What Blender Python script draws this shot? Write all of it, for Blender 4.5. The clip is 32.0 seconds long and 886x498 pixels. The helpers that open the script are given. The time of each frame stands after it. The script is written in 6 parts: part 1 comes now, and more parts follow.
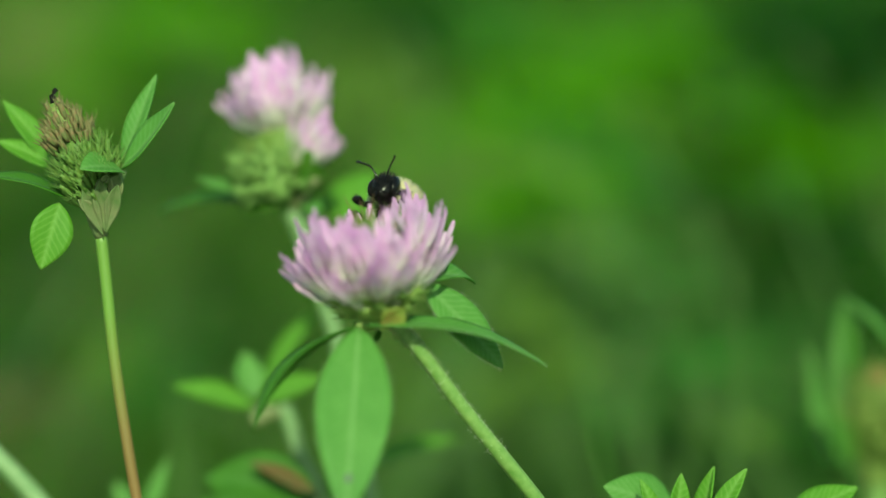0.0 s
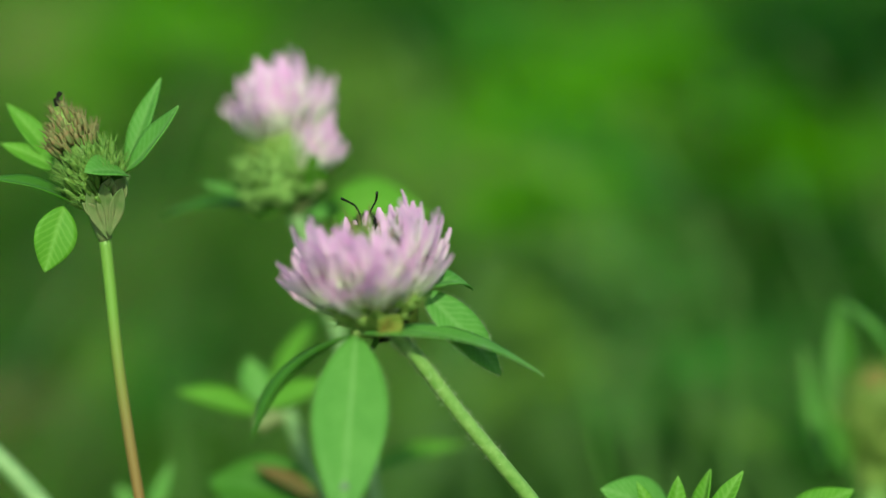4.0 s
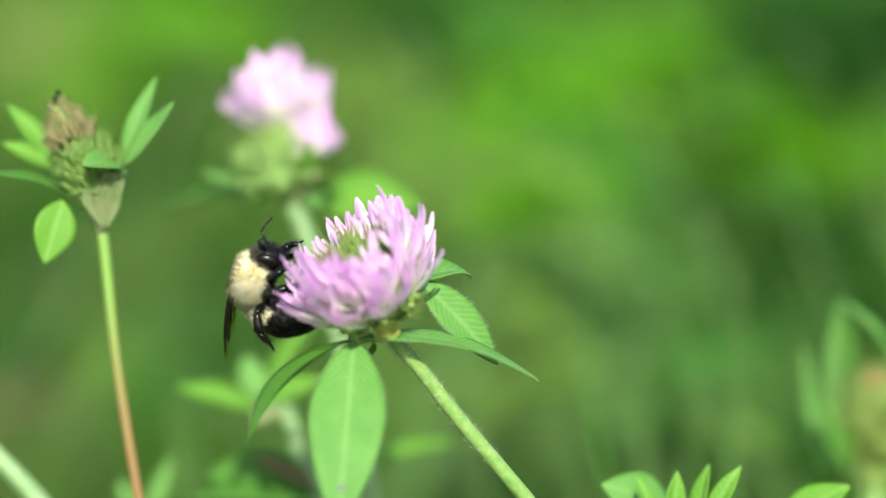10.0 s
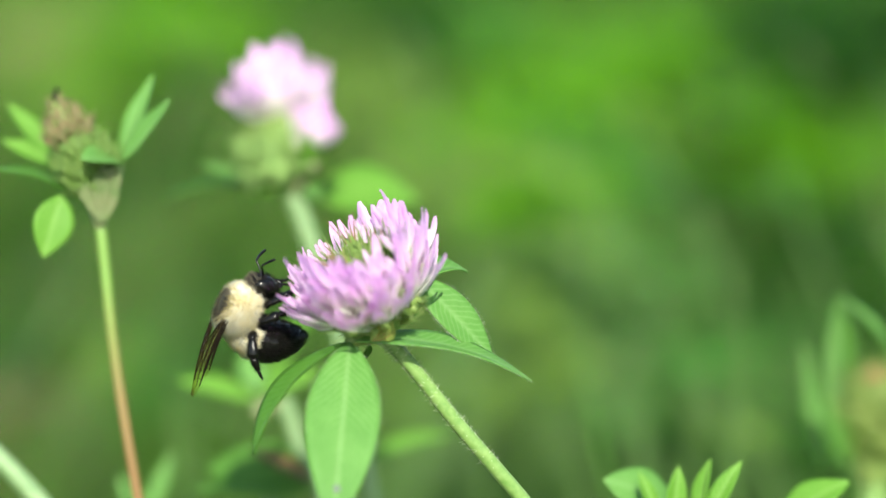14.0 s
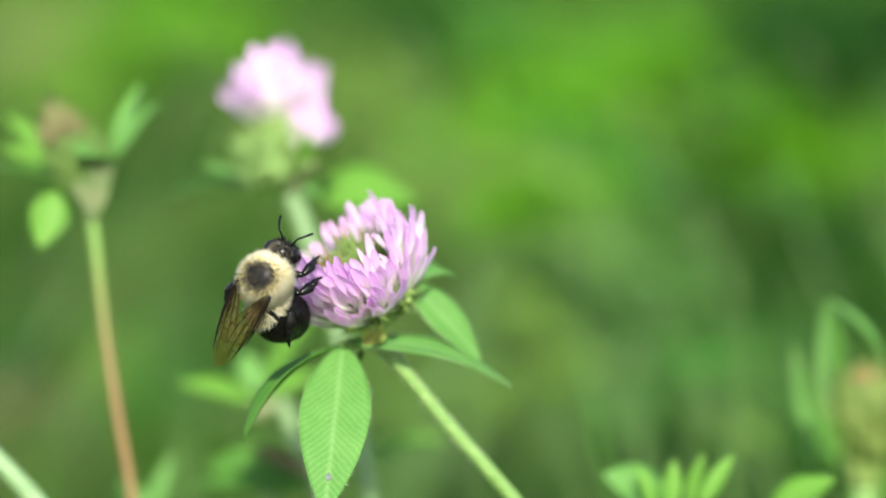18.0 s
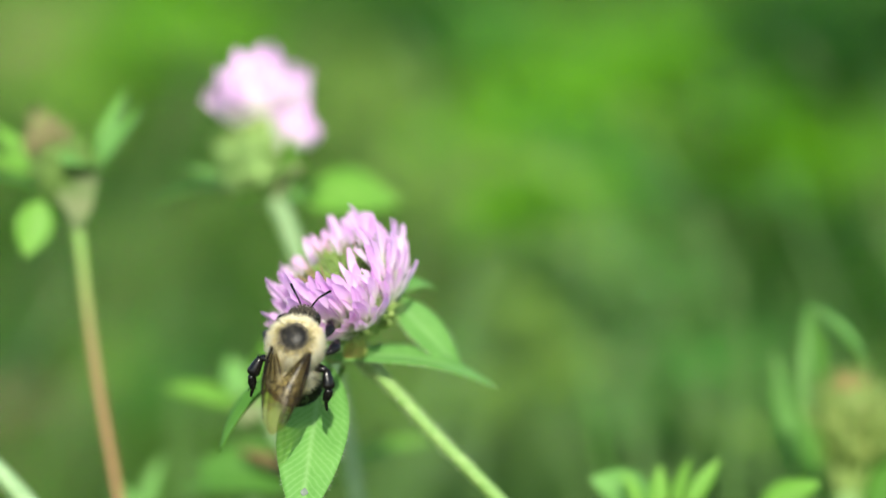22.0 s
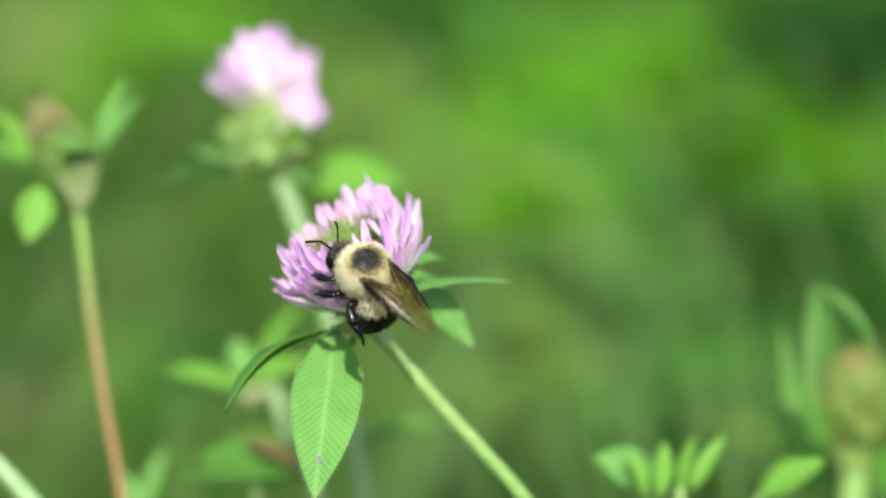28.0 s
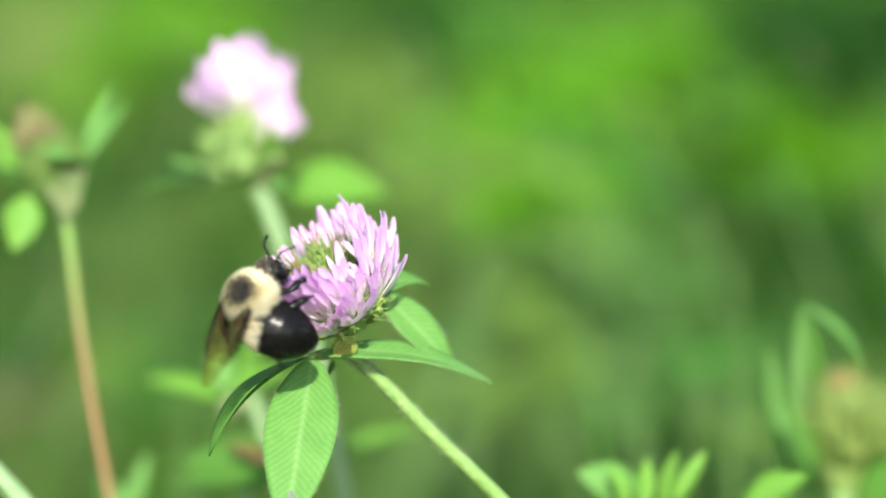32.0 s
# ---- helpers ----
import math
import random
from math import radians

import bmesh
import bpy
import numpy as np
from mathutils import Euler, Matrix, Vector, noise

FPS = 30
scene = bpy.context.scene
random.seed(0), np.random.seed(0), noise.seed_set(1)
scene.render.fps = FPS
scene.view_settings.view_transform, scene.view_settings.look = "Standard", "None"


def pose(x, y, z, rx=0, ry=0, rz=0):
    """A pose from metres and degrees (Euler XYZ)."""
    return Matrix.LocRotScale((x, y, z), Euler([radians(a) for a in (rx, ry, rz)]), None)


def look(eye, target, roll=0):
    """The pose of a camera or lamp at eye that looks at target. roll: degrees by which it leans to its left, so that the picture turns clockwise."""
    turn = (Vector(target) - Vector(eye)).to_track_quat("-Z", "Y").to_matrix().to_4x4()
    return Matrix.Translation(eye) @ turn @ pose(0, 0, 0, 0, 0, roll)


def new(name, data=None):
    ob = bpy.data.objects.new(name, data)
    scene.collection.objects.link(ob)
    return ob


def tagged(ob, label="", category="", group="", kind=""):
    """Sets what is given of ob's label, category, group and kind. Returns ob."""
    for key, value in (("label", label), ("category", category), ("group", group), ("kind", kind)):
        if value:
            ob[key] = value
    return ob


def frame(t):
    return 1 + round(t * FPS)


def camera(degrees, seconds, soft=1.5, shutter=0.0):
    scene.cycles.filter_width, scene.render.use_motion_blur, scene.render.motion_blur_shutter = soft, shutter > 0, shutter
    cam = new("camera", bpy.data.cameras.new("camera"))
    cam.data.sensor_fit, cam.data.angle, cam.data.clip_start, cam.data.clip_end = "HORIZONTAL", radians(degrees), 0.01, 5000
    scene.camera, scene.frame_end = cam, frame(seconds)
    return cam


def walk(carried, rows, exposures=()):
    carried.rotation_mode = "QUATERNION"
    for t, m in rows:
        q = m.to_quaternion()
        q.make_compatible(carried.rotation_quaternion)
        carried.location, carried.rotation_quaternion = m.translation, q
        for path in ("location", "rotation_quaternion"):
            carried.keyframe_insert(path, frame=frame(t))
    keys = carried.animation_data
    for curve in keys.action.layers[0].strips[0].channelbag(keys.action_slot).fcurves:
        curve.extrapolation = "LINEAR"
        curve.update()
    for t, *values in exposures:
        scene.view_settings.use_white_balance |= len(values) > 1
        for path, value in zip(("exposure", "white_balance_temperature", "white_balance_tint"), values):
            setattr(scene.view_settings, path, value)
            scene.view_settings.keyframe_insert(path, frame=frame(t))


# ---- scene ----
from mathutils import kdtree

# The camera stands still on a tripod before a red clover in a meadow.
cam = camera(20, 32.0, soft=1.5, shutter=0.5)
EYE = Vector((0.0, -0.43, 0.4492))
AIM = Vector((0.0, 0.0, 0.3578))
cam.data.dof.use_dof = True
cam.data.dof.focus_distance = 0.4225
cam.data.dof.aperture_fstop = 4.5
walk(cam, [(0, look(EYE, AIM)), (32, look(EYE, AIM))],
     exposures=[(0, 0.12, 8100, -34), (5.4, 0.12, 8100, -34), (6.5, 0.84, 7500, -10), (9, 0.90, 7150, -3), (13, 0.91, 7000, 0), (19, 0.95, 6900, 3), (20.3, 0.94, 6900, 3), (21, 0.90, 6900, 3),
                (24, 0.89, 6900, 3), (28, 0.90, 6900, 3), (30, 0.82, 6900, 2), (31, 1.05, 6900, 4), (32, 1.10, 6900, 4)])

# Pixel grid of the camera's view, to which plants and bee are fitted: a plane square to the line of sight
# through AIM, x to the right and y down in pixels of 0.0989 mm, d metres behind the plane.
REACH = (AIM - EYE).length
AHEAD = (AIM - EYE).normalized()
RIGHT = Vector((1, 0, 0))
UP = RIGHT.cross(AHEAD)
STEP = math.tan(radians(10)) / 784


def spot(x, y, d=0.0):
    k = STEP * (REACH + d)
    return EYE + AHEAD * (REACH + d) + RIGHT * ((x - 784) * k) + UP * ((441 - y) * k)


def tilt(v):
    """A direction given as right, up, towards the eye."""
    return RIGHT * v[0] + UP * v[1] - AHEAD * v[2]


# ---- light ----
SUN_TO = Vector((0.05, -0.76, 0.65)).normalized()
world = bpy.data.worlds.new("world")
scene.world = world
world.use_nodes = True
wn = world.node_tree.nodes
sky = wn.new("ShaderNodeTexSky")
sky.sky_type, sky.sun_disc = "NISHITA", False
sky.sun_elevation = math.asin(SUN_TO.z)
sky.sun_rotation = math.atan2(SUN_TO.x, SUN_TO.y)
world.node_tree.links.new(sky.outputs[0], wn["Background"].inputs[0])
wn["Background"].inputs[1].default_value = 0.15
sun = new("sun", bpy.data.lights.new("sun", "SUN"))
sun.data.energy, sun.data.angle, sun.data.color = 4.2, radians(0.6), (1.0, 0.96, 0.9)
sun.matrix_world = look(Vector((0, 0, 3)) + SUN_TO, Vector((0, 0, 3)))


# ---- materials ----
def material(name, rough=0.5):
    m = bpy.data.materials.new(name)
    m.use_nodes = True
    nt = m.node_tree
    b = nt.nodes["Principled BSDF"]
    b.inputs["Roughness"].default_value = rough
    return m, nt, b


def node(nt, kind, **sets):
    n = nt.nodes.new(kind)
    for k, v in sets.items():
        n.inputs[k].default_value = v
    return n


def ramp(nt, src, stops):
    r = nt.nodes.new("ShaderNodeValToRGB")
    e = r.color_ramp.elements
    while len(e) < len(stops):
        e.new(0.5)
    for i, (p, c) in enumerate(stops):
        e[i].position, e[i].color = p, (*c, 1)
    nt.links.new(src, r.inputs[0])
    return r.outputs[0]


def noise_node(nt, scale, detail=4.0, coord="Object"):
    tc = nt.nodes.new("ShaderNodeTexCoord")
    n = node(nt, "ShaderNodeTexNoise", Scale=scale, Detail=detail)
    nt.links.new(tc.outputs[coord], n.inputs["Vector"])
    return n.outputs[0], tc


def mix(nt, fac, a, b, mode="MIX"):
    m = nt.nodes.new("ShaderNodeMix")
    m.data_type, m.blend_type = "RGBA", mode
    for sock, v in ((m.inputs[0], fac), (m.inputs[6], a), (m.inputs[7], b)):
        if isinstance(v, (int, float)):
            sock.default_value = v
        elif isinstance(v, tuple):
            sock.default_value = (*v, 1)
        else:
            nt.links.new(v, sock)
    return m.outputs[2]


def bump(nt, b, src, strength, dist):
    n = node(nt, "ShaderNodeBump", Strength=strength, Distance=dist)
    nt.links.new(src, n.inputs["Height"])
    nt.links.new(n.outputs[0], b.inputs["Normal"])


def see_through(nt, b, colour, share):
    """Thin living tissue: part of the light passes through."""
    t = nt.nodes.new("ShaderNodeBsdfTranslucent")
    if isinstance(colour, tuple):
        t.inputs[0].default_value = (*colour, 1)
    else:
        nt.links.new(colour, t.inputs[0])
    s = nt.nodes.new("ShaderNodeMixShader")
    s.inputs[0].default_value = share
    nt.links.new(b.outputs[0], s.inputs[1])
    nt.links.new(t.outputs[0], s.inputs[2])
    nt.links.new(s.outputs[0], nt.nodes["Material Output"].inputs[0])


def leaf_material(name, dark, light, vein, rough=0.58, veins=True, share=0.35):
    """Leaf tissue: blotches, a pale midrib along the local y axis and slanting side veins."""
    m, nt, b = material(name, rough)
    n, tc = noise_node(nt, 180, 5)
    col = ramp(nt, n, [(0.3, dark), (0.7, light)])
    fine, _ = noise_node(nt, 1500, 3)
    col = mix(nt, 0.25, col, ramp(nt, fine, [(0.35, dark), (0.65, light)]))
    if veins:
        sep = nt.nodes.new("ShaderNodeSeparateXYZ")
        nt.links.new(tc.outputs["Object"], sep.inputs[0])

        def calc(op, a, c):
            k = nt.nodes.new("ShaderNodeMath")
            k.operation = op
            for i, v in enumerate((a, c)):
                if v is None:
                    continue
                if isinstance(v, (int, float)):
                    k.inputs[i].default_value = v
                else:
                    nt.links.new(v, k.inputs[i])
            return k.outputs[0]
        ax = calc("ABSOLUTE", sep.outputs[0], None)
        wob = calc("MULTIPLY", n, 0.0030)
        wave = calc("SINE", calc("MULTIPLY", calc("ADD", calc("SUBTRACT", sep.outputs[1], calc("MULTIPLY", ax, 1.1)), wob), 4600), None)
        side = calc("MULTIPLY", calc("MAXIMUM", wave, 0.0), 0.20)
        rib = calc("MAXIMUM", calc("SUBTRACT", 1.0, calc("MULTIPLY", ax, 1500.0)), 0.0)
        col = mix(nt, side, col, vein)
        col = mix(nt, calc("MULTIPLY", rib, 0.34), col, vein)
        bump(nt, b, fine, 0.15, 0.0002)
    b.inputs["Specular IOR Level"].default_value = 0.3
    nt.links.new(col, b.inputs["Base Color"])
    see_through(nt, b, mix(nt, 0.5, col, (0.30, 0.55, 0.04)), share)
    return m


LEAF = leaf_material("clover_leaf", (0.085, 0.245, 0.042), (0.145, 0.335, 0.075), (0.30, 0.48, 0.19))
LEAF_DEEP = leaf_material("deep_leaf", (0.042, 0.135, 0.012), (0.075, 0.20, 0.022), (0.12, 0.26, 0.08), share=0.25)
LEAF_YOUNG = leaf_material("young_leaf", (0.085, 0.25, 0.02), (0.145, 0.34, 0.04), (0.34, 0.55, 0.16))
LEAF_PALE = leaf_material("pale_blade", (0.06, 0.135, 0.030), (0.10, 0.19, 0.055), (0.14, 0.22, 0.08))
LEAF_OLD = leaf_material("withered_leaf", (0.06, 0.07, 0.02), (0.17, 0.055, 0.02), (0.16, 0.25, 0.10), share=0.15)


def plain(name, dark, light, rough, scale=300.0, share=0.0, relief=0.0, gloss=0.5):
    m, nt, b = material(name, rough)
    b.inputs["Specular IOR Level"].default_value = gloss
    n, _ = noise_node(nt, scale, 5)
    col = ramp(nt, n, [(0.3, dark), (0.7, light)])
    nt.links.new(col, b.inputs["Base Color"])
    if relief:
        bump(nt, b, n, 0.6, relief)
    if share:
        see_through(nt, b, col, share)
    return m


STEM = plain("stem_skin", (0.12, 0.24, 0.05), (0.21, 0.33, 0.10), 0.5, 700, relief=0.0002)
STEM_DARK = plain("dark_stem_skin", (0.05, 0.12, 0.02), (0.09, 0.17, 0.04), 0.5, 700)
STEM_PALE = plain("pale_stem_skin", (0.13, 0.24, 0.09), (0.22, 0.32, 0.15), 0.5, 700)
HAIR = plain("plant_hair", (0.45, 0.52, 0.35), (0.6, 0.66, 0.5), 0.6, share=0.3)
CALYX = plain("calyx", (0.13, 0.26, 0.045), (0.34, 0.42, 0.13), 0.6, 900, share=0.25)
NET = plain("netted_stipule", (0.20, 0.32, 0.06), (0.38, 0.40, 0.10), 0.6, 900, share=0.2)
NET_VEIN = plain("stipule_vein", (0.22, 0.10, 0.04), (0.34, 0.20, 0.06), 0.6, 900)
CALYX_SPENT = plain("spent_calyx", (0.07, 0.18, 0.025), (0.20, 0.29, 0.07), 0.6, 900, share=0.2)
CALYX_YOUNG = plain("young_calyx", (0.13, 0.25, 0.04), (0.27, 0.36, 0.10), 0.6, 900, share=0.3)
CALYX_DRY = plain("dry_calyx", (0.10, 0.15, 0.045), (0.23, 0.125, 0.07), 0.7, 500)
SHEATH = plain("papery_sheath", (0.08, 0.15, 0.04), (0.21, 0.22, 0.11), 0.7, 330)
BUD = plain("bud_skin", (0.12, 0.25, 0.04), (0.26, 0.29, 0.08), 0.6, 160, share=0.3)
BUD_RED = plain("bud_red_tip", (0.20, 0.22, 0.05), (0.36, 0.15, 0.08), 0.6, 300, share=0.2)
BRISTLE = plain("bristle", (0.16, 0.08, 0.05), (0.30, 0.19, 0.09), 0.6)
BLACK = plain("black_shell", (0.002, 0.002, 0.002), (0.006, 0.005, 0.005), 0.27, 900, relief=0.00006, gloss=0.28)
BLACK_FUR = plain("black_fur", (0.004, 0.0035, 0.0035), (0.013, 0.011, 0.010), 0.6, 900, gloss=0.12)
BALD = plain("bald_shell", (0.003, 0.003, 0.003), (0.010, 0.009, 0.008), 0.42, 900, relief=0.0001, gloss=0.15)
YELLOW_FUR = plain("pale_yellow_fur", (0.90, 0.81, 0.52), (0.98, 0.95, 0.82), 0.7, 420, share=0.4, gloss=0.2)
TAN_FUR = plain("tan_fur", (0.50, 0.41, 0.15), (0.80, 0.69, 0.33), 0.7, 420, share=0.2)
SKIN_TAN = plain("tan_skin", (0.30, 0.23, 0.10), (0.58, 0.48, 0.24), 0.7, 500)
DUSK = plain("dusky_hair", (0.05, 0.042, 0.03), (0.15, 0.125, 0.08), 0.6, 900)
CALYX_PALE = plain("pale_calyx", (0.17, 0.33, 0.07), (0.30, 0.43, 0.15), 0.7, 500, share=0.2)
SCAR = plain("leaf_scar", (0.07, 0.10, 0.07), (0.16, 0.19, 0.15), 0.7, 900)
EARTH = plain("earth", (0.03, 0.05, 0.015), (0.10, 0.11, 0.05), 0.9, 3)


def fade_stem():
    """Stem that turns from green at the top to rust red lower down."""
    m, nt, b = material("rusty_stem_skin", 0.5)
    geo = nt.nodes.new("ShaderNodeNewGeometry")
    sep = nt.nodes.new("ShaderNodeSeparateXYZ")
    nt.links.new(geo.outputs["Position"], sep.inputs[0])
    mr = node(nt, "ShaderNodeMapRange")
    nt.links.new(sep.outputs[2], mr.inputs[0])
    mr.inputs[1].default_value, mr.inputs[2].default_value = 0.315, 0.372
    col = ramp(nt, mr.outputs[0], [(0.0, (0.205, 0.115, 0.042)), (0.25, (0.20, 0.145, 0.05)), (0.62, (0.15, 0.27, 0.05))])
    nt.links.new(col, b.inputs["Base Color"])
    return m


STEM_RUST = fade_stem()


def petal_material(name, tip, mid, base):
    """Floret tissue: white at the foot, lilac pink towards the tip (local y axis, in metres)."""
    m, nt, b = material(name, 0.55)
    n, tc = noise_node(nt, 700, 3)
    sep = nt.nodes.new("ShaderNodeSeparateXYZ")
    nt.links.new(tc.outputs["Object"], sep.inputs[0])
    mr = node(nt, "ShaderNodeMapRange")
    nt.links.new(sep.outputs[1], mr.inputs[0])
    mr.inputs[1].default_value, mr.inputs[2].default_value = 0.0, 0.0105
    col = ramp(nt, mr.outputs[0], [(0.48, base), (0.78, mid), (1.0, tip)])
    w = node(nt, "ShaderNodeTexNoise", Scale=900.0, Detail=2.0)
    mp = nt.nodes.new("ShaderNodeMapping")
    mp.inputs["Scale"].default_value = (3, 0.15, 3)
    nt.links.new(tc.outputs["Object"], mp.inputs[0])
    nt.links.new(mp.outputs[0], w.inputs["Vector"])
    col = mix(nt, ramp(nt, w.outputs[0], [(0.45, (0, 0, 0)), (0.7, (0.28, 0.28, 0.28))]), col, tip)
    info = nt.nodes.new("ShaderNodeObjectInfo")
    shade = ramp(nt, info.outputs["Random"], [(0.0, (0.92, 0.88, 0.93)), (1.0, (1.0, 1.0, 1.0))])
    col = mix(nt, 1.0, col, shade, "MULTIPLY")
    nt.links.new(col, b.inputs["Base Color"])
    see_through(nt, b, col, 0.45)
    return m


PETAL = petal_material("pink_petal", (0.88, 0.52, 0.88), (0.91, 0.70, 0.92), (0.88, 0.91, 0.80))


def wing_material():
    """Smoky amber membrane, mostly clear, with a faint sheen and clouding."""
    m, nt, b = material("wing_membrane", 0.3)
    b.inputs["Specular IOR Level"].default_value = 0.45
    n, _ = noise_node(nt, 420, 3)
    nt.links.new(ramp(nt, n, [(0.3, (0.05, 0.034, 0.010)), (0.7, (0.13, 0.09, 0.030))]), b.inputs["Base Color"])
    clear = nt.nodes.new("ShaderNodeBsdfTransparent")
    clear.inputs[0].default_value = (0.91, 0.86, 0.66, 1)
    s = nt.nodes.new("ShaderNodeMixShader")
    nt.links.new(ramp(nt, n, [(0.3, (0.09, 0.09, 0.09)), (0.7, (0.2, 0.2, 0.2))]), s.inputs[0])
    nt.links.new(clear.outputs[0], s.inputs[1])
    nt.links.new(b.outputs[0], s.inputs[2])
    nt.links.new(s.outputs[0], nt.nodes["Material Output"].inputs[0])
    return m


WING = wing_material()
WING_VEIN = plain("wing_vein", (0.004, 0.003, 0.002), (0.012, 0.008, 0.005), 0.7, 900, gloss=0.06)


# ---- builders ----
def mm(*v):
    return Vector(v) * 0.001


def mesh_of(name, verts, faces, mat, smooth=True):
    me = bpy.data.meshes.new(name)
    me.from_pydata([tuple(v) for v in verts], [], faces)
    me.materials.append(mat)
    if smooth:
        me.polygons.foreach_set("use_smooth", [True] * len(me.polygons))
    me.update()
    return me


def hang(name, me, parent, place, label=""):
    """One mesh object under a thing or a part; place is its pose in the world at rest."""
    ob = new(name, me)
    ob.parent = parent
    m = parent.matrix_basis.copy()
    if parent.parent:
        m = parent.parent.matrix_basis @ m
    ob.matrix_basis = m.inverted() @ place
    if label:
        tagged(ob, label)
    return ob


def rooted(name, root, label, category, group=""):
    e = new(name)
    e.matrix_basis = Matrix.Translation(root)
    return tagged(e, label, category, group)


def axes(origin, along, facing):
    """A pose with y along a direction and z as near as can be to a facing."""
    y = along.normalized()
    z = (facing - y * facing.dot(y)).normalized()
    x = y.cross(z)
    m = Matrix((x, y, z)).transposed().to_4x4()
    m.translation = origin
    return m


def bezier(pts, n):
    """A smooth run of about n points through a few given ones."""
    p = [Vector(q) for q in pts]
    k = len(p)
    t = [0.0]
    for i in range(1, k):
        t.append(t[-1] + max((p[i] - p[i - 1]).length, 1e-6))
    tan = []
    for i in range(k):
        a, b = max(i - 1, 0), min(i + 1, k - 1)
        tan.append((p[b] - p[a]) / (t[b] - t[a]))
        if 0 < i < k - 1:
            u, v = t[i] - t[i - 1], t[i + 1] - t[i]
            tan[i] = (p[i] - p[i - 1]) / u * (v / (u + v)) + (p[i + 1] - p[i]) / v * (u / (u + v))
    steps = max(2, round((n - 1) / (k - 1)))
    out = [p[0].copy()]
    for i in range(k - 1):
        h = t[i + 1] - t[i]
        for j in range(1, steps + 1):
            f = j / steps
            out.append(p[i] * (1 + 2 * f) * (1 - f) ** 2 + tan[i] * h * f * (1 - f) ** 2 + p[i + 1] * f * f * (3 - 2 * f) + tan[i + 1] * h * f * f * (f - 1))
    return out


def tube_data(pts, radii, sides=8, flat=1.0):
    verts, faces = [], []
    n = len(pts)
    ref = Vector((0.31, 0.2, 0.93))
    for i, p in enumerate(pts):
        d = (pts[min(i + 1, n - 1)] - pts[max(i - 1, 0)]).normalized()
        a = d.cross(ref).normalized()
        b = d.cross(a)
        r = radii(i / (n - 1)) if callable(radii) else radii
        for k in range(sides):
            w = 2 * math.pi * k / sides
            verts.append(p + a * math.cos(w) * r + b * math.sin(w) * r * flat)
    for i in range(n - 1):
        for k in range(sides):
            q = (k + 1) % sides
            faces.append((i * sides + k, i * sides + q, (i + 1) * sides + q, (i + 1) * sides + k))
    faces.append(tuple(range(sides))[::-1])
    faces.append(tuple((n - 1) * sides + k for k in range(sides)))
    return verts, faces


def joined(sets):
    verts, faces = [], []
    for v, f in sets:
        o = len(verts)
        verts += v
        faces += [tuple(i + o for i in q) for q in f]
    return verts, faces


def blob_data(radius, rings=10, sides=16, bumpy=0.0, seed=0):
    """A rounded body with three half axes."""
    verts, faces = [], []
    for i in range(rings + 1):
        t = math.pi * i / rings
        for k in range(sides):
            w = 2 * math.pi * k / sides
            d = Vector((math.sin(t) * math.cos(w), math.cos(t), math.sin(t) * math.sin(w)))
            s = 1 + bumpy * noise.noise(d * 2.3 + Vector((seed, 0, 0)))
            verts.append(Vector((d.x * radius[0], d.y * radius[1], d.z * radius[2])) * s)
    for i in range(rings):
        for k in range(sides):
            q = (k + 1) % sides
            faces.append((i * sides + q, i * sides + k, (i + 1) * sides + k, (i + 1) * sides + q))
    return verts, faces


def leaf_data(length, width, droop=0.0, fold=0.2, wide_at=0.45, nx=8, ny=18, ripple=0.02, seed=0):
    """An oval leaflet from the origin along y, folded along its midrib, bent down by droop (radians in all)."""
    verts, faces = [], []
    y = z = 0.0
    for j in range(ny + 1):
        t = j / ny
        a = -droop * t
        if j:
            y += math.cos(a) * length / ny
            z += math.sin(a) * length / ny
        u = t ** (math.log(0.5) / math.log(wide_at))
        w = width * 0.5 * max(math.sin(math.pi * u) ** 0.85, 0.03)
        for i in range(nx + 1):
            s = 2 * i / nx - 1
            x = s * w
            up = abs(x) * fold + ripple * width * math.sin(9 * t + 3 * s + seed) * abs(s)
            verts.append(Vector((x, y - math.sin(a) * up, z + math.cos(a) * up)))
    for j in range(ny):
        for i in range(nx):
            q = j * (nx + 1) + i
            faces.append((q, q + 1, q + nx + 2, q + nx + 1))
    return verts, faces


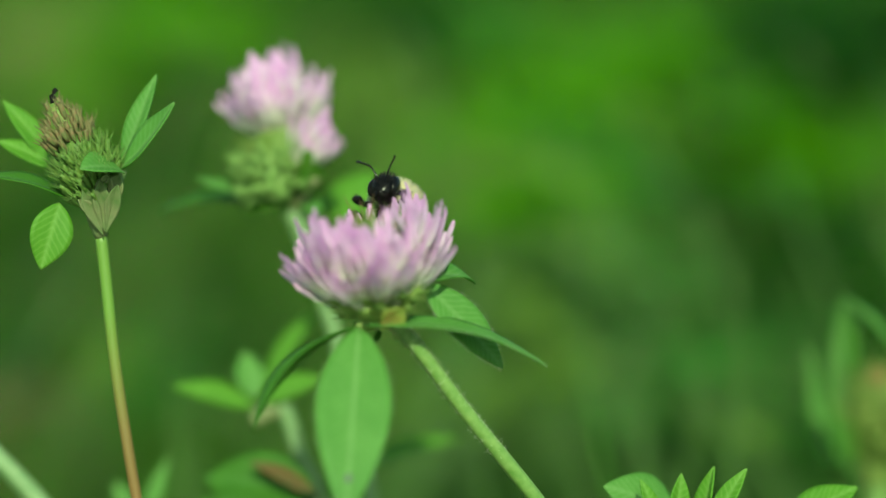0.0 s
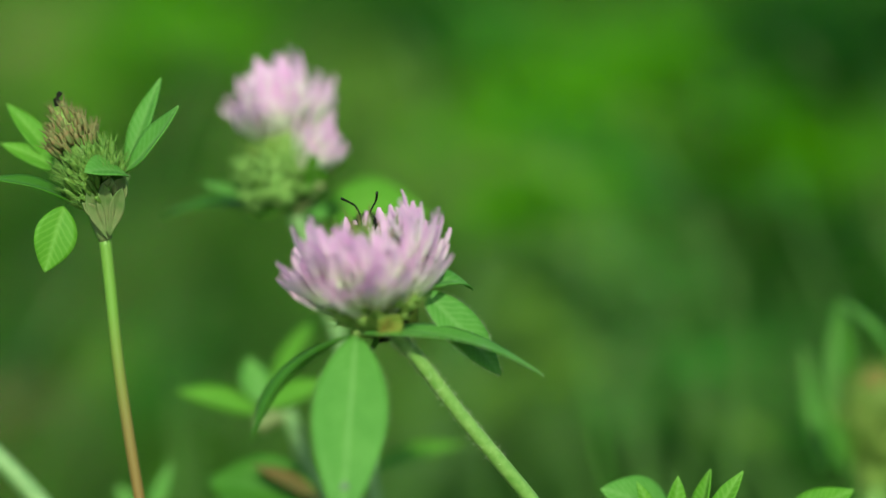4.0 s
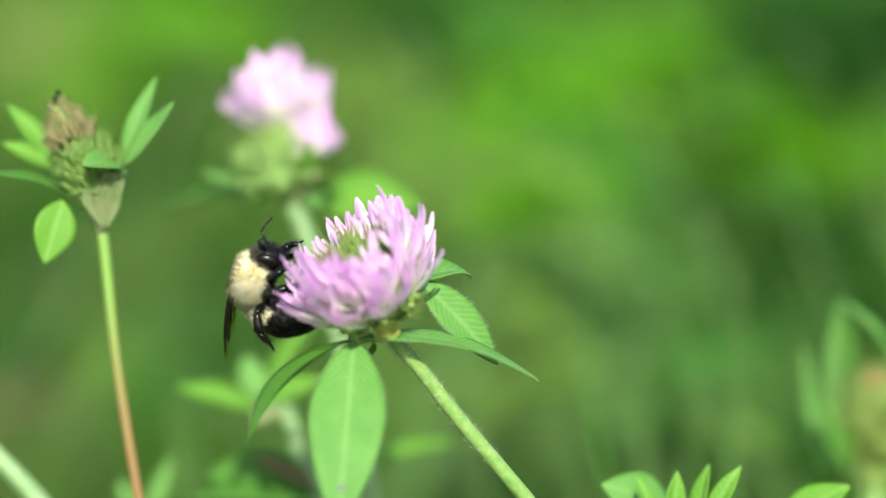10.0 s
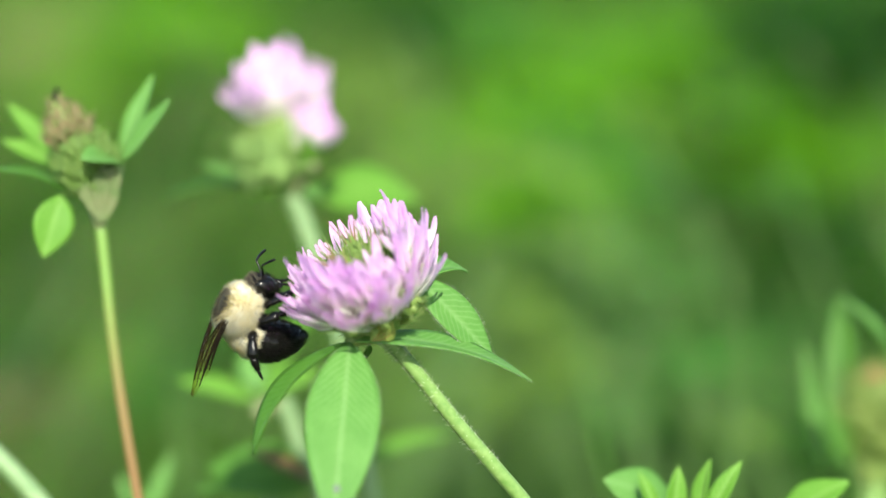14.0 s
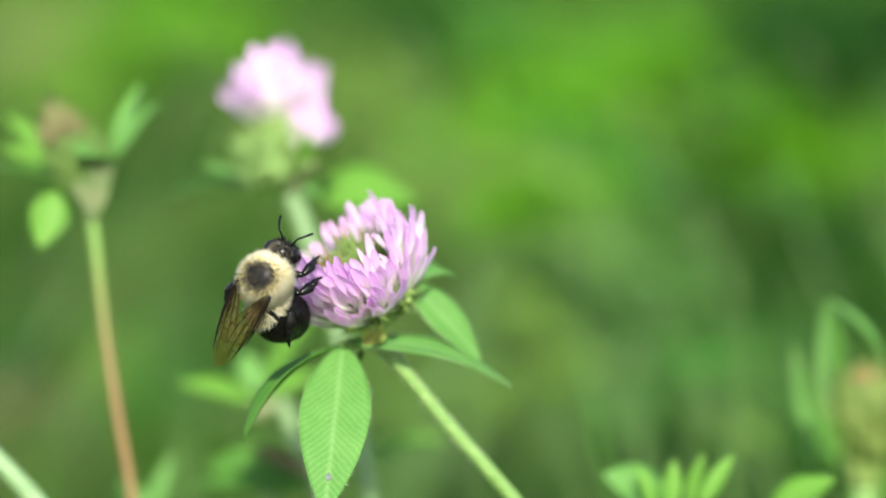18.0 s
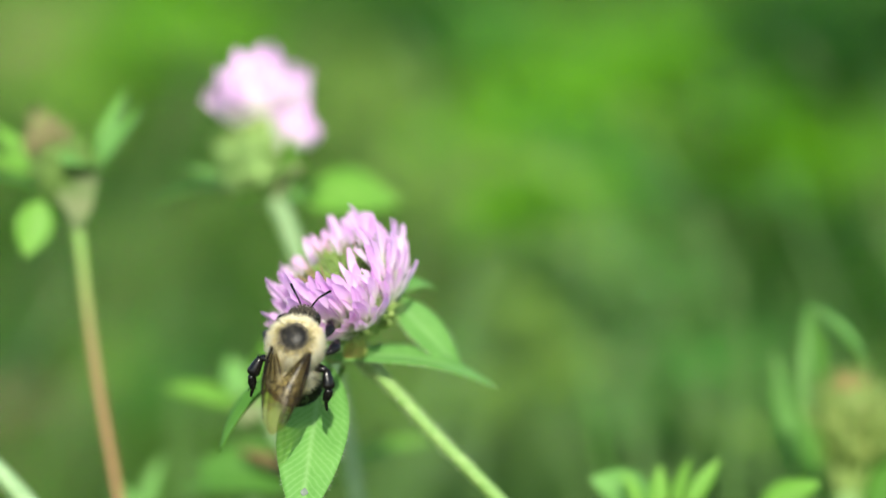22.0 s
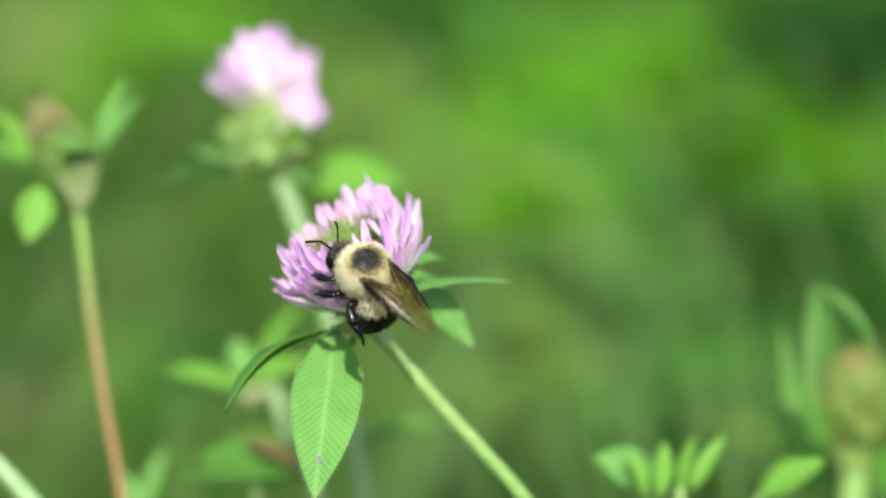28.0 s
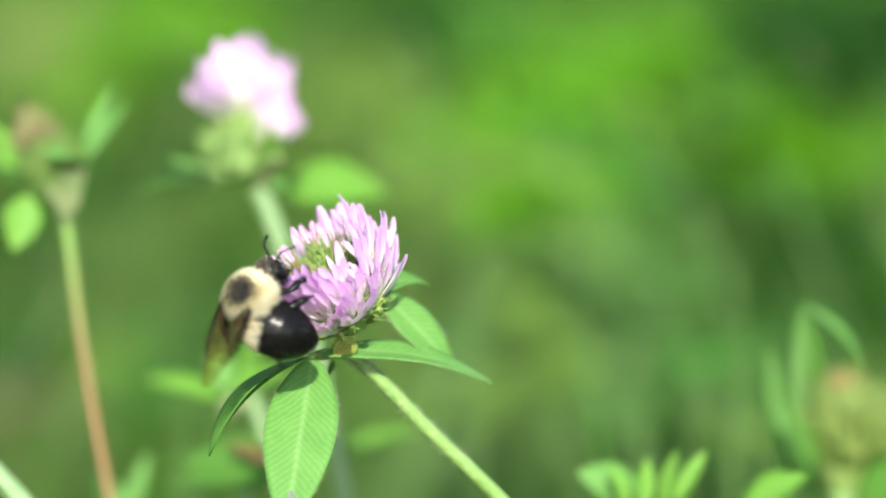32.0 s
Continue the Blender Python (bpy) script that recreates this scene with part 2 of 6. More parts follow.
def leaflet(parent, base, tip, facing, width, mat, droop=0.0, fold=0.2, wide_at=0.45, name="leaflet", label="", seed=0, hairs=0, scar=False):
    """A leaflet from base to tip (places in the world), with fine hairs along its margin."""
    length = (tip - base).length
    k = 1.0 if abs(droop) < 0.01 else abs(droop / 2) / math.sin(abs(droop / 2))
    data = leaf_data(length * k, width, droop, fold, wide_at, seed=seed)
    me = mesh_of(name, *data, mat)
    m = axes(base, tip - base, facing) @ Matrix.Rotation(droop / 2, 4, "X")
    ob = hang(name, me, parent, m, label)
    s = ob.modifiers.new("thickness", "SOLIDIFY")
    s.thickness, s.offset = 0.00025, 0
    if scar:
        v, f = blob_data((0.0009, 0.0014, 0.00016), 8, 12, 0.25, 3)
        hang("blemish", mesh_of("blemish", v, f, SCAR), ob, m @ Matrix.Translation(data[0][14 * 9 + 4]), "small grey blemish near the leaf tip")
    if hairs:
        rng = random.Random(seed + 3)
        sets = []
        for _ in range(hairs):
            j, far = rng.randrange(1, 18), rng.random() < 0.5
            a, b = (data[0][q * 9 + (8 if far else 0)] for q in (j, j + 1))
            out = Vector((1 if far else -1, rng.uniform(-0.2, 0.7), rng.uniform(-0.4, 0.4)))
            sets.append(spike(a.lerp(b, rng.random()), out, rng.uniform(0.0004, 0.0010), 0.000025))
        tagged(hang("margin_hairs", mesh_of("margin_hairs", *joined(sets), HAIR), ob, m, "fine pale margin hairs"), kind="stuff")
    return ob


def stalk(parent, pts, r0, r1, mat, name="stem", label="", n=24, hairs=0):
    run = bezier(pts, n)
    n = len(run)
    o = run[0].copy()
    me = mesh_of(name, *tube_data([p - o for p in run], lambda t: r0 + (r1 - r0) * t, 10), mat)
    ob = hang(name, me, parent, Matrix.Translation(o), label)
    if hairs:
        rng = random.Random(5)
        sets = []
        for _ in range(hairs):
            t = rng.random() ** 1.3 * 0.5
            k = t * (n - 1)
            i = min(int(k), n - 2)
            p = run[i].lerp(run[i + 1], k - i) - o
            d = (run[i + 1] - run[i]).normalized()
            side = d.orthogonal().normalized()
            side.rotate(Matrix.Rotation(rng.random() * 6.283, 3, d))
            r = r0 + (r1 - r0) * t
            sets.append(spike(p + side * r * 0.9, side + d * rng.uniform(-0.9, 0.1), rng.uniform(0.0006, 0.0013), 0.00005))
        hm = mesh_of("hairs", *joined(sets), HAIR)
        tagged(hang("hairs", hm, ob, Matrix.Translation(o), "fine pale stem hairs"), kind="stuff")
    return ob


def spike(base, way, length, r):
    """A three-sided hair."""
    d = way.normalized()
    a = d.orthogonal().normalized() * r
    b = d.cross(a).normalized() * r
    return [base + a, base - a * 0.5 + b * 0.87, base - a * 0.5 - b * 0.87, base + d * length], [(0, 1, 3), (1, 2, 3), (2, 0, 3)]


def floret_data(length, width, bend, seed):
    """One floret: a slim tube that opens into a folded, bluntly pointed banner petal over two shorter wings."""
    rng = random.Random(seed)
    sets = []
    for lift, wide, long, spread in ((0.0, 1.0, 1.0, 0.0), (0.0005, 0.62, 0.80, 0.42), (0.0005, 0.62, 0.74, -0.42)):
        steps = (0, 0.2, 0.38, 0.52, 0.64, 0.75, 0.84, 0.91, 0.965, 1.0)
        ny, nx = len(steps) - 1, 4
        verts, faces = [], []
        side, crook = rng.uniform(-0.16, 0.16), rng.uniform(-0.04, 0.04)
        blunt, notch = rng.uniform(0.55, 0.8), rng.uniform(0.0, 0.04)
        for t in steps:
            y = length * long * t
            z = bend * length * t * t - lift * (1 - 0.4 * t)
            u = min(1.0, max(0.0, (t - 0.25) / 0.5))
            w = width * wide * 0.5 * (0.50 + 0.50 * u * u * (3 - 2 * u)) * max(0.12, 1 - max(0, (t - 0.72) / 0.28) ** 2.8) ** blunt
            curl = 4.4 - 2.6 * u
            r = w / (curl * 0.5) * 1.25
            for i in range(nx + 1):
                s = 2 * i / nx - 1
                g = s * curl * 0.5
                verts.append(Vector((r * math.sin(g) + spread * width * 0.55 * t + side * length * t * t + crook * length * math.sin(5 * t),
                                     y + rng.uniform(-1, 1) * 0.0002 * t - notch * length * (1 - abs(s)) * t ** 8, z + r * (math.cos(g) - 1))))
        for j in range(ny):
            for i in range(nx):
                q = j * (nx + 1) + i
                faces.append((q, q + 1, q + nx + 2, q + nx + 1))
        sets.append((verts, faces))
    return joined(sets)


FLORETS = [mesh_of("floret", *floret_data(0.0102 + 0.0006 * (i % 4), 0.0016 + 0.00015 * (i % 3), 0.10 + 0.08 * (i % 4), i), PETAL) for i in range(12)]


def calyx_tooth_data(length, seed):
    """A small hairy calyx with slender teeth."""
    rng = random.Random(seed)
    sets = [tube_data([Vector((0, 0.0052 * t / 4, 0)) for t in range(5)], lambda t: (0.00045, 0.0008, 0.00095, 0.0009, 0.0007)[int(t * 4 + 0.5)], 7)]
    for k in range(5):
        w = k * 1.2566 + rng.uniform(-0.2, 0.2)
        side = Vector((math.cos(w), 0, math.sin(w)))
        sets.append(spike(Vector((0, 0.0046, 0)) + side * 0.0007, side * 0.35 + Vector((0, 1, 0)), length * rng.uniform(0.7, 1.1), 0.00022))
    return joined(sets)


def calyx_mesh(length, seed, mat, tooth):
    me = mesh_of("calyx", *calyx_tooth_data(length, seed), mat)
    me.materials.append(tooth)
    for p in me.polygons[30:]:
        p.material_index = 1
    return me


CALYXES = [calyx_mesh(0.0045, i, CALYX, CALYX) for i in range(3)]
CALYXES_SPENT = [calyx_mesh(0.0045, i + 59, CALYX_SPENT, CALYX_SPENT) for i in range(3)]
CALYXES_DRY = [calyx_mesh(0.0040, i + 9, CALYX_DRY, CALYX_DRY) for i in range(3)]
CALYXES_WHITISH = [calyx_mesh(0.0036, i + 49, CALYX_PALE, CALYX_PALE) for i in range(3)]
CALYXES_BUD = [calyx_mesh(0.0050, i + 39, BUD, BUD) for i in range(4)]
CALYXES_PALE = [calyx_mesh(0.0042, i + 29, CALYX_YOUNG, CALYX_YOUNG) for i in range(3)]
CALYXES_BRISTLY = [calyx_mesh(0.0050, i + 19, CALYX_YOUNG, BRISTLE if i == 0 else CALYX_YOUNG) for i in range(4)]


def cluster(parent, base, axis, rings, core, label, scale=1.0, florets=FLORETS, calyxes=CALYXES, seed=1, teeth=(), inner=(), bare=False, name="flower_head", core_mat=None):
    """A clover head: a core on its axis, with rings of (count, lean in degrees, radius, height, size, gap) of florets,
    and rings of bare calyxes."""
    rng = random.Random(seed)
    at = axes(base, axis, tilt((0, 0, 1)))
    v, f = blob_data((core[0] * scale, core[1] * scale, core[0] * scale), 10, 14, 0.15, seed)
    v = [p + Vector((0, core[1] * 0.9 * scale, 0)) for p in v]
    body = hang(name, mesh_of(name, v, f, core_mat or CALYX), parent, at, label)

    def ring(n, lean, r, y, size, skip, meshes, word):
        for k in range(n):
            w = 2 * math.pi * (k + 0.5 * (lean % 7) + rng.uniform(-0.25, 0.25)) / n
            if rng.random() < skip:
                continue
            big = 1.0
            if bare and word == "floret":
                away = lambda c: abs((w - c + math.pi) % (2 * math.pi) - math.pi)
                if away(3.9) < 0.7 and lean < 50:
                    continue
                if lean < 40 and math.sin(w) > 0.1:
                    continue
                if away(0.7) < 0.55 and lean < 66 and rng.random() < 0.6:
                    continue
                if away(3.9) < 0.9:
                    big = 0.85
                elif math.cos(w) < -0.5 and lean > 50:
                    big = 1.08
            th = radians(lean + rng.uniform(-10, 10) - (12 * max(0.0, math.cos(w)) - (13 * min(0.0, math.cos(w)) if lean > 40 else 0) if bare and lean > 25 else 0))
            d = Vector((math.sin(th) * math.cos(w), math.cos(th), math.sin(th) * math.sin(w)))
            p = Vector((r * math.cos(w), y + (rng.uniform(-0.0011, 0.0011) if word == "calyx" else 0), r * math.sin(w))) * scale
            s = big * size * scale * rng.uniform(0.80, 1.12)
            m = axes(p, d, Vector((0, 1, 0)) + d * 0.01) @ Matrix.Rotation(rng.uniform(-0.35, 0.35), 4, "Y") @ Matrix.Diagonal((s, s, s, 1))
            hang(word, rng.choice(meshes), body, at @ m)
    for row in rings:
        ring(*row, florets, "floret")
    for row in teeth:
        ring(*row, calyxes, "calyx")
    for row in inner:
        ring(*row, CALYXES_BRISTLY, "calyx")
    return body


# ---- meadow floor ----
def ground_sheet():
    """One sheet to the horizon, finely divided near the patch, gently uneven."""
    cuts = [0, 0.15, 0.3, 0.5, 0.8, 1.2, 1.7, 2.3, 3.0, 4.0, 5.5, 8, 13, 25, 60, 200, 1000, 4000]
    line = sorted({-c for c in cuts} | set(cuts))
    n = len(line)
    verts = []
    for y in line:
        for x in line:
            far = math.hypot(x, y)
            z = 0.0 if far < 0.6 else 0.03 * noise.noise(Vector((x * 0.6, y * 0.6, 0))) * min(1, far - 0.6)
            verts.append(Vector((x, y, z)))
    faces = [(j * n + i, j * n + i + 1, (j + 1) * n + i + 1, (j + 1) * n + i) for j in range(n - 1) for i in range(n - 1)]
    return tagged(new("ground", mesh_of("ground", verts, faces, EARTH)), "mossy brown-green soil of the meadow", "ground", kind="structure")


ground_sheet()


def blade_material(name, dark, light, share=0.3):
    m, nt, b = material(name, 0.5)
    geo = nt.nodes.new("ShaderNodeNewGeometry")
    col = ramp(nt, geo.outputs["Random Per Island"], [(0.0, dark), (1.0, light)])
    nt.links.new(col, b.inputs["Base Color"])
    b.inputs["Specular IOR Level"].default_value = 0.08
    see_through(nt, b, col, share)
    return m


GRASS = blade_material("meadow_grass", (0.027, 0.094, 0.008), (0.098, 0.205, 0.030))
WEED_BRIGHT = blade_material("bright_weed", (0.066, 0.225, 0.007), (0.130, 0.33, 0.018))
WEED_COOL = blade_material("cool_weed", (0.044, 0.175, 0.024), (0.085, 0.245, 0.045))
WEED_PALE = blade_material("pale_weed", (0.12, 0.235, 0.035), (0.20, 0.32, 0.075))
# Near-black leaves: the shade of gaps in the meadow is put into the colour.
SHADE_STAND_IN = blade_material("dark_weed", (0.005, 0.030, 0.002), (0.015, 0.066, 0.004), 0.05)
STRAW = blade_material("dry_straw", (0.16, 0.12, 0.06), (0.34, 0.27, 0.16))


def blades(name, spots, mat, seed, tall, wide):
    """Bent grass blades, two quads and a tip each, in one mesh."""
    rng = random.Random(seed)
    verts, faces = [], []
    for x, y in spots:
        h = tall * rng.uniform(0.5, 1.2)
        w = wide * rng.uniform(0.6, 1.3)
        a = rng.uniform(0, 6.283)
        lean = rng.uniform(0.1, 0.8) * h
        c, s = math.cos(a), math.sin(a)
        o = len(verts)
        for t, k in ((0.0, 1.0), (0.45, 0.9), (0.8, 0.6)):
            dx = lean * t * t
            verts.append((x + c * dx - s * w * k, y + s * dx + c * w * k, h * t * (1 - 0.15 * t)))
            verts.append((x + c * dx + s * w * k, y + s * dx - c * w * k, h * t * (1 - 0.15 * t)))
        verts.append((x + c * lean, y + s * lean, h * 0.85))
        faces += [(o, o + 1, o + 3, o + 2), (o + 2, o + 3, o + 5, o + 4), (o + 4, o + 5, o + 6)]
    return new(name, mesh_of(name, verts, faces, mat))


def scatter(seed, n, x0, x1, y0, y1, keep):
    rng = random.Random(seed)
    out = []
    while len(out) < n:
        x, y = rng.uniform(x0, x1), rng.uniform(y0, y1)
        if keep(x, y):
            out.append((x, y))
    return out


tagged(blades("grass", scatter(1, 50000, -2.2, 2.2, 0.75, 5.0, lambda x, y: True), GRASS, 2, 0.075, 0.004),
       "dense green meadow grass", "grass", kind="stuff")
tagged(blades("grass", scatter(3, 9000, -9, 9, 4.5, 15, lambda x, y: True), GRASS, 4, 0.30, 0.016),
       "far green meadow grass", "grass", kind="stuff")
tagged(blades("grass", scatter(5, 9000, -2.2, 2.2, -3.0, 0.75, lambda x, y: math.hypot(x, y + 0.2) > 0.55), GRASS, 6, 0.14, 0.003),
       "green meadow grass round the clover patch", "grass", kind="stuff")
tagged(blades("grass", scatter(9, 5000, -0.7, 0.7, -0.7, 0.9, lambda x, y: True), GRASS, 10, 0.07, 0.002),
       "short green grass under the clover", "grass", kind="stuff")
tagged(blades("dry_straw", scatter(7, 2300, -1.2, 1.2, 0.9, 3.0, lambda x, y: True), STRAW, 8, 0.07, 0.003),
       "dry straw among the grass", "straw", kind="stuff")


def weed(name, x, y, z, r, mat, label, n=70, seed=0, size=0.4, loose=False):
    """A leafy meadow weed: stalks from one root, with many bent oval leaves round a rough crown at height z; a loose crown thins out at its edge."""
    rng = random.Random(seed)
    root = Vector((x, y, -0.01))
    if loose:
        root += Vector((rng.choice((-1, 1)) * rng.uniform(0.08, 0.2), rng.uniform(0.0, 0.1), 0))
    e = rooted(name, root, label, "weed", "meadow weeds")
    sets, stalks = [], []
    wide, high = rng.uniform(1.0, 1.7), rng.uniform(0.6, 1.0)
    slant = rng.uniform(-0.6, 0.6)
    for k in range(n):
        d = Vector((rng.gauss(0, 1), rng.gauss(0, 1), rng.gauss(0, 0.9))).normalized() * rng.uniform(0.25, 1.0)
        if loose:
            u = rng.gauss(0, 0.62)
            d = Vector((u * wide, rng.gauss(0, 0.6), rng.gauss(0, 0.55) * high + slant * u))
        p = Vector((x, y, z)) + d * r
        p.z = max(p.z, 0.02)
        way = Vector((d.x, d.y, rng.uniform(-0.3, 0.6))).normalized()
        m = axes(p, way, Vector((rng.uniform(-0.7, 0.7), rng.uniform(-0.9, 0.2), 1)))
        v, f = leaf_data(r * size * 1.5 * rng.uniform(0.6, 1.2), r * size * rng.uniform(0.6, 1.2), 0.7, 0.15, nx=2, ny=4, seed=k)
        sets.append(([m @ q - root for q in v], f))
        if k % (45 if loose else 9) == 0:
            run = bezier([Vector((0, 0, 0)), (p - root) * 0.5 + Vector((0, 0, 0.02)), p - root], 5)
            stalks.append(tube_data(run, 0.0006 if loose else 0.0015 + r * 0.01, 5))
    tagged(hang("foliage", mesh_of("foliage", *joined(sets), mat), e, Matrix.Translation(root)), kind="stuff")
    tagged(hang("stalk", mesh_of("stalk", *joined(stalks), STEM_DARK if loose else STEM), e, Matrix.Translation(root)), kind="stuff")
    return e


BRIGHT = "bright yellow-green leafy weed in the sunny meadow"
COOL = "cool green broad-leaved weed in the meadow"
PALE = "pale grey-green grassy tuft in the meadow"
SHADE_GAP = "near-black leafy stand-in for a shaded gap in the meadow"
weed("bright_weed", 0.111, 1.833, 0.100, 0.062, WEED_BRIGHT, BRIGHT, n=150, seed=1, size=0.45)
weed("pale_weed", 0.050, 1.619, 0.100, 0.056, WEED_PALE, PALE, n=150, seed=2, size=0.45)
weed("bright_weed", 0.127, 1.591, 0.100, 0.037, WEED_BRIGHT, BRIGHT, n=150, seed=3, size=0.45)
weed("bright_weed", 0.307, 1.619, 0.100, 0.042, WEED_BRIGHT, BRIGHT, n=150, seed=4, size=0.45)
weed("broad_weed", 0.316, 1.903, 0.100, 0.032, WEED_COOL, COOL, n=150, seed=5, size=0.45)
weed("broad_weed", 0.213, 2.140, 0.100, 0.052, WEED_COOL, COOL, n=150, seed=6, size=0.45)
weed("bright_weed", 0.088, 1.351, 0.100, 0.045, WEED_BRIGHT, BRIGHT, n=150, seed=7, size=0.45)
weed("dark_weed", 0.044, 1.134, 0.080, 0.013, SHADE_STAND_IN, SHADE_GAP, n=150, seed=8, size=0.45)
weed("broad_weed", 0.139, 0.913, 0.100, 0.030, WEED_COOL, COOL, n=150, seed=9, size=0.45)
weed("dark_weed", 0.401, 2.397, 0.120, 0.045, SHADE_STAND_IN, SHADE_GAP, n=200, seed=10, size=0.45)
weed("dark_weed", 0.388, 2.099, 0.120, 0.040, SHADE_STAND_IN, SHADE_GAP, n=200, seed=11, size=0.45)
weed("dark_weed", 0.380, 1.839, 0.120, 0.031, SHADE_STAND_IN, SHADE_GAP, n=200, seed=12, size=0.45)
weed("dark_weed", 0.185, 1.341, 0.100, 0.014, SHADE_STAND_IN, SHADE_GAP, n=150, seed=13, size=0.45)
weed("dark_weed", 0.414, 2.121, 0.120, 0.043, SHADE_STAND_IN, SHADE_GAP, n=260, seed=14, size=0.45)
weed("dark_weed", 0.393, 2.215, 0.120, 0.048, SHADE_STAND_IN, SHADE_GAP, n=200, seed=15, size=0.45)
weed("dark_weed", 0.375, 1.876, 0.120, 0.037, SHADE_STAND_IN, SHADE_GAP, n=200, seed=16, size=0.45)
weed("dark_weed", 0.124, 1.217, 0.080, 0.017, SHADE_STAND_IN, SHADE_GAP, n=150, seed=17, size=0.45)
weed("dark_weed", 0.271, 1.214, 0.100, 0.019, SHADE_STAND_IN, SHADE_GAP, n=150, seed=18, size=0.45)
weed("dark_weed", 0.127, 0.839, 0.070, 0.018, SHADE_STAND_IN, SHADE_GAP, n=150, seed=19, size=0.45)
weed("dark_weed", -0.178, 1.234, 0.080, 0.017, SHADE_STAND_IN, SHADE_GAP, n=150, seed=20, size=0.45)
weed("dark_weed", -0.250, 1.940, 0.100, 0.032, SHADE_STAND_IN, SHADE_GAP, n=150, seed=21, size=0.45)
weed("dark_weed", -0.261, 1.045, 0.080, 0.021, SHADE_STAND_IN, SHADE_GAP, n=150, seed=22, size=0.45)
weed("pale_weed", -0.432, 2.276, 0.100, 0.061, WEED_PALE, PALE, n=150, seed=23, size=0.45)
weed("bright_weed", -0.352, 2.376, 0.100, 0.057, WEED_BRIGHT, BRIGHT, n=150, seed=24, size=0.45)
weed("pale_weed", -0.077, 2.097, 0.100, 0.040, WEED_PALE, PALE, n=150, seed=25, size=0.45)
weed("pale_weed", -0.026, 0.917, 0.060, 0.032, WEED_PALE, PALE, n=150, seed=26, size=0.45)
weed("broad_weed", -0.175, 1.002, 0.070, 0.027, WEED_COOL, COOL, n=150, seed=27, size=0.45)
weed("pale_weed", 0.028, 0.940, 0.060, 0.026, WEED_PALE, PALE, n=150, seed=28, size=0.45)
weed("dark_weed", -0.140, 1.145, 0.070, 0.018, SHADE_STAND_IN, SHADE_GAP, n=150, seed=29, size=0.45)
weed("bright_weed", -0.342, 1.868, 0.100, 0.037, WEED_BRIGHT, BRIGHT, n=150, seed=30, size=0.45)
weed("broad_weed", 0.339, 1.647, 0.100, 0.028, WEED_COOL, COOL, n=150, seed=31, size=0.45)
weed("pale_weed", 0.007, 1.417, 0.100, 0.038, WEED_PALE, PALE, n=150, seed=32, size=0.45)
weed("pale_weed", 0.062, 1.176, 0.070, 0.030, WEED_PALE, PALE, n=150, seed=33, size=0.45)
weed("broad_weed", 0.089, 1.015, 0.070, 0.024, WEED_COOL, COOL, n=150, seed=34, size=0.45)
weed("broad_weed", 0.194, 0.917, 0.060, 0.019, WEED_COOL, COOL, n=150, seed=35, size=0.45)
weed("dark_weed", 0.165, 0.940, 0.060, 0.019, SHADE_STAND_IN, SHADE_GAP, n=150, seed=36, size=0.45)
weed("dark_weed", 0.194, 0.864, 0.050, 0.024, SHADE_STAND_IN, SHADE_GAP, n=150, seed=37, size=0.45)
weed("dark_weed", 0.109, 0.917, 0.050, 0.019, SHADE_STAND_IN, SHADE_GAP, n=150, seed=38, size=0.45)
weed("dark_weed", -0.030, 2.539, 0.100, 0.054, SHADE_STAND_IN, SHADE_GAP, n=150, seed=39, size=0.45)
weed("dark_weed", -0.308, 1.347, 0.080, 0.024, SHADE_STAND_IN, SHADE_GAP, n=150, seed=40, size=0.45)
weed("dark_weed", -0.089, 1.029, 0.070, 0.020, SHADE_STAND_IN, SHADE_GAP, n=150, seed=41, size=0.45)
weed("dark_weed", 0.230, 1.053, 0.060, 0.021, SHADE_STAND_IN, SHADE_GAP, n=150, seed=42, size=0.45)
weed("dark_weed", 0.238, 0.917, 0.060, 0.019, SHADE_STAND_IN, SHADE_GAP, n=150, seed=43, size=0.45)
weed("dark_weed", 0.134, 1.158, 0.080, 0.022, SHADE_STAND_IN, SHADE_GAP, n=150, seed=44, size=0.45)
weed("dark_weed", 0.198, 1.174, 0.080, 0.022, SHADE_STAND_IN, SHADE_GAP, n=150, seed=45, size=0.45)
weed("dark_weed", 0.250, 1.126, 0.080, 0.018, SHADE_STAND_IN, SHADE_GAP, n=150, seed=46, size=0.45)



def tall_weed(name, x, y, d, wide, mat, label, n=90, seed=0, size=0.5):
    """A weed of the taller growth just behind the patch; its crown is placed to fit the camera's view, at a pixel of
    the grid, and is wide steps in radius.
    """
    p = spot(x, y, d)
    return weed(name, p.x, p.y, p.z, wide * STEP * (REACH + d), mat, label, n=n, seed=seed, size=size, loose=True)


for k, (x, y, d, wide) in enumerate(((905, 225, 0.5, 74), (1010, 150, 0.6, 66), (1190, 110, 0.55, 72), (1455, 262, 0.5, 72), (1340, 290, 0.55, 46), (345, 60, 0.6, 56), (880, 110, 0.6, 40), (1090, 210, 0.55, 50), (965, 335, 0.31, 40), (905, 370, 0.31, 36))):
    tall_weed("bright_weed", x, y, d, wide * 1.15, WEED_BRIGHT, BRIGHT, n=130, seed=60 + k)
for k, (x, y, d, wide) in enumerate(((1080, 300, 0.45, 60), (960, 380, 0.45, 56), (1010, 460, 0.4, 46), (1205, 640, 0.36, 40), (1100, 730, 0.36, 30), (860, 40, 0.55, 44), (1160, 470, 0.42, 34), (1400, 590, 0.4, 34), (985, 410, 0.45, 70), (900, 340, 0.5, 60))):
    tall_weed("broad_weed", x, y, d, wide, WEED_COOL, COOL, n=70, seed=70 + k)
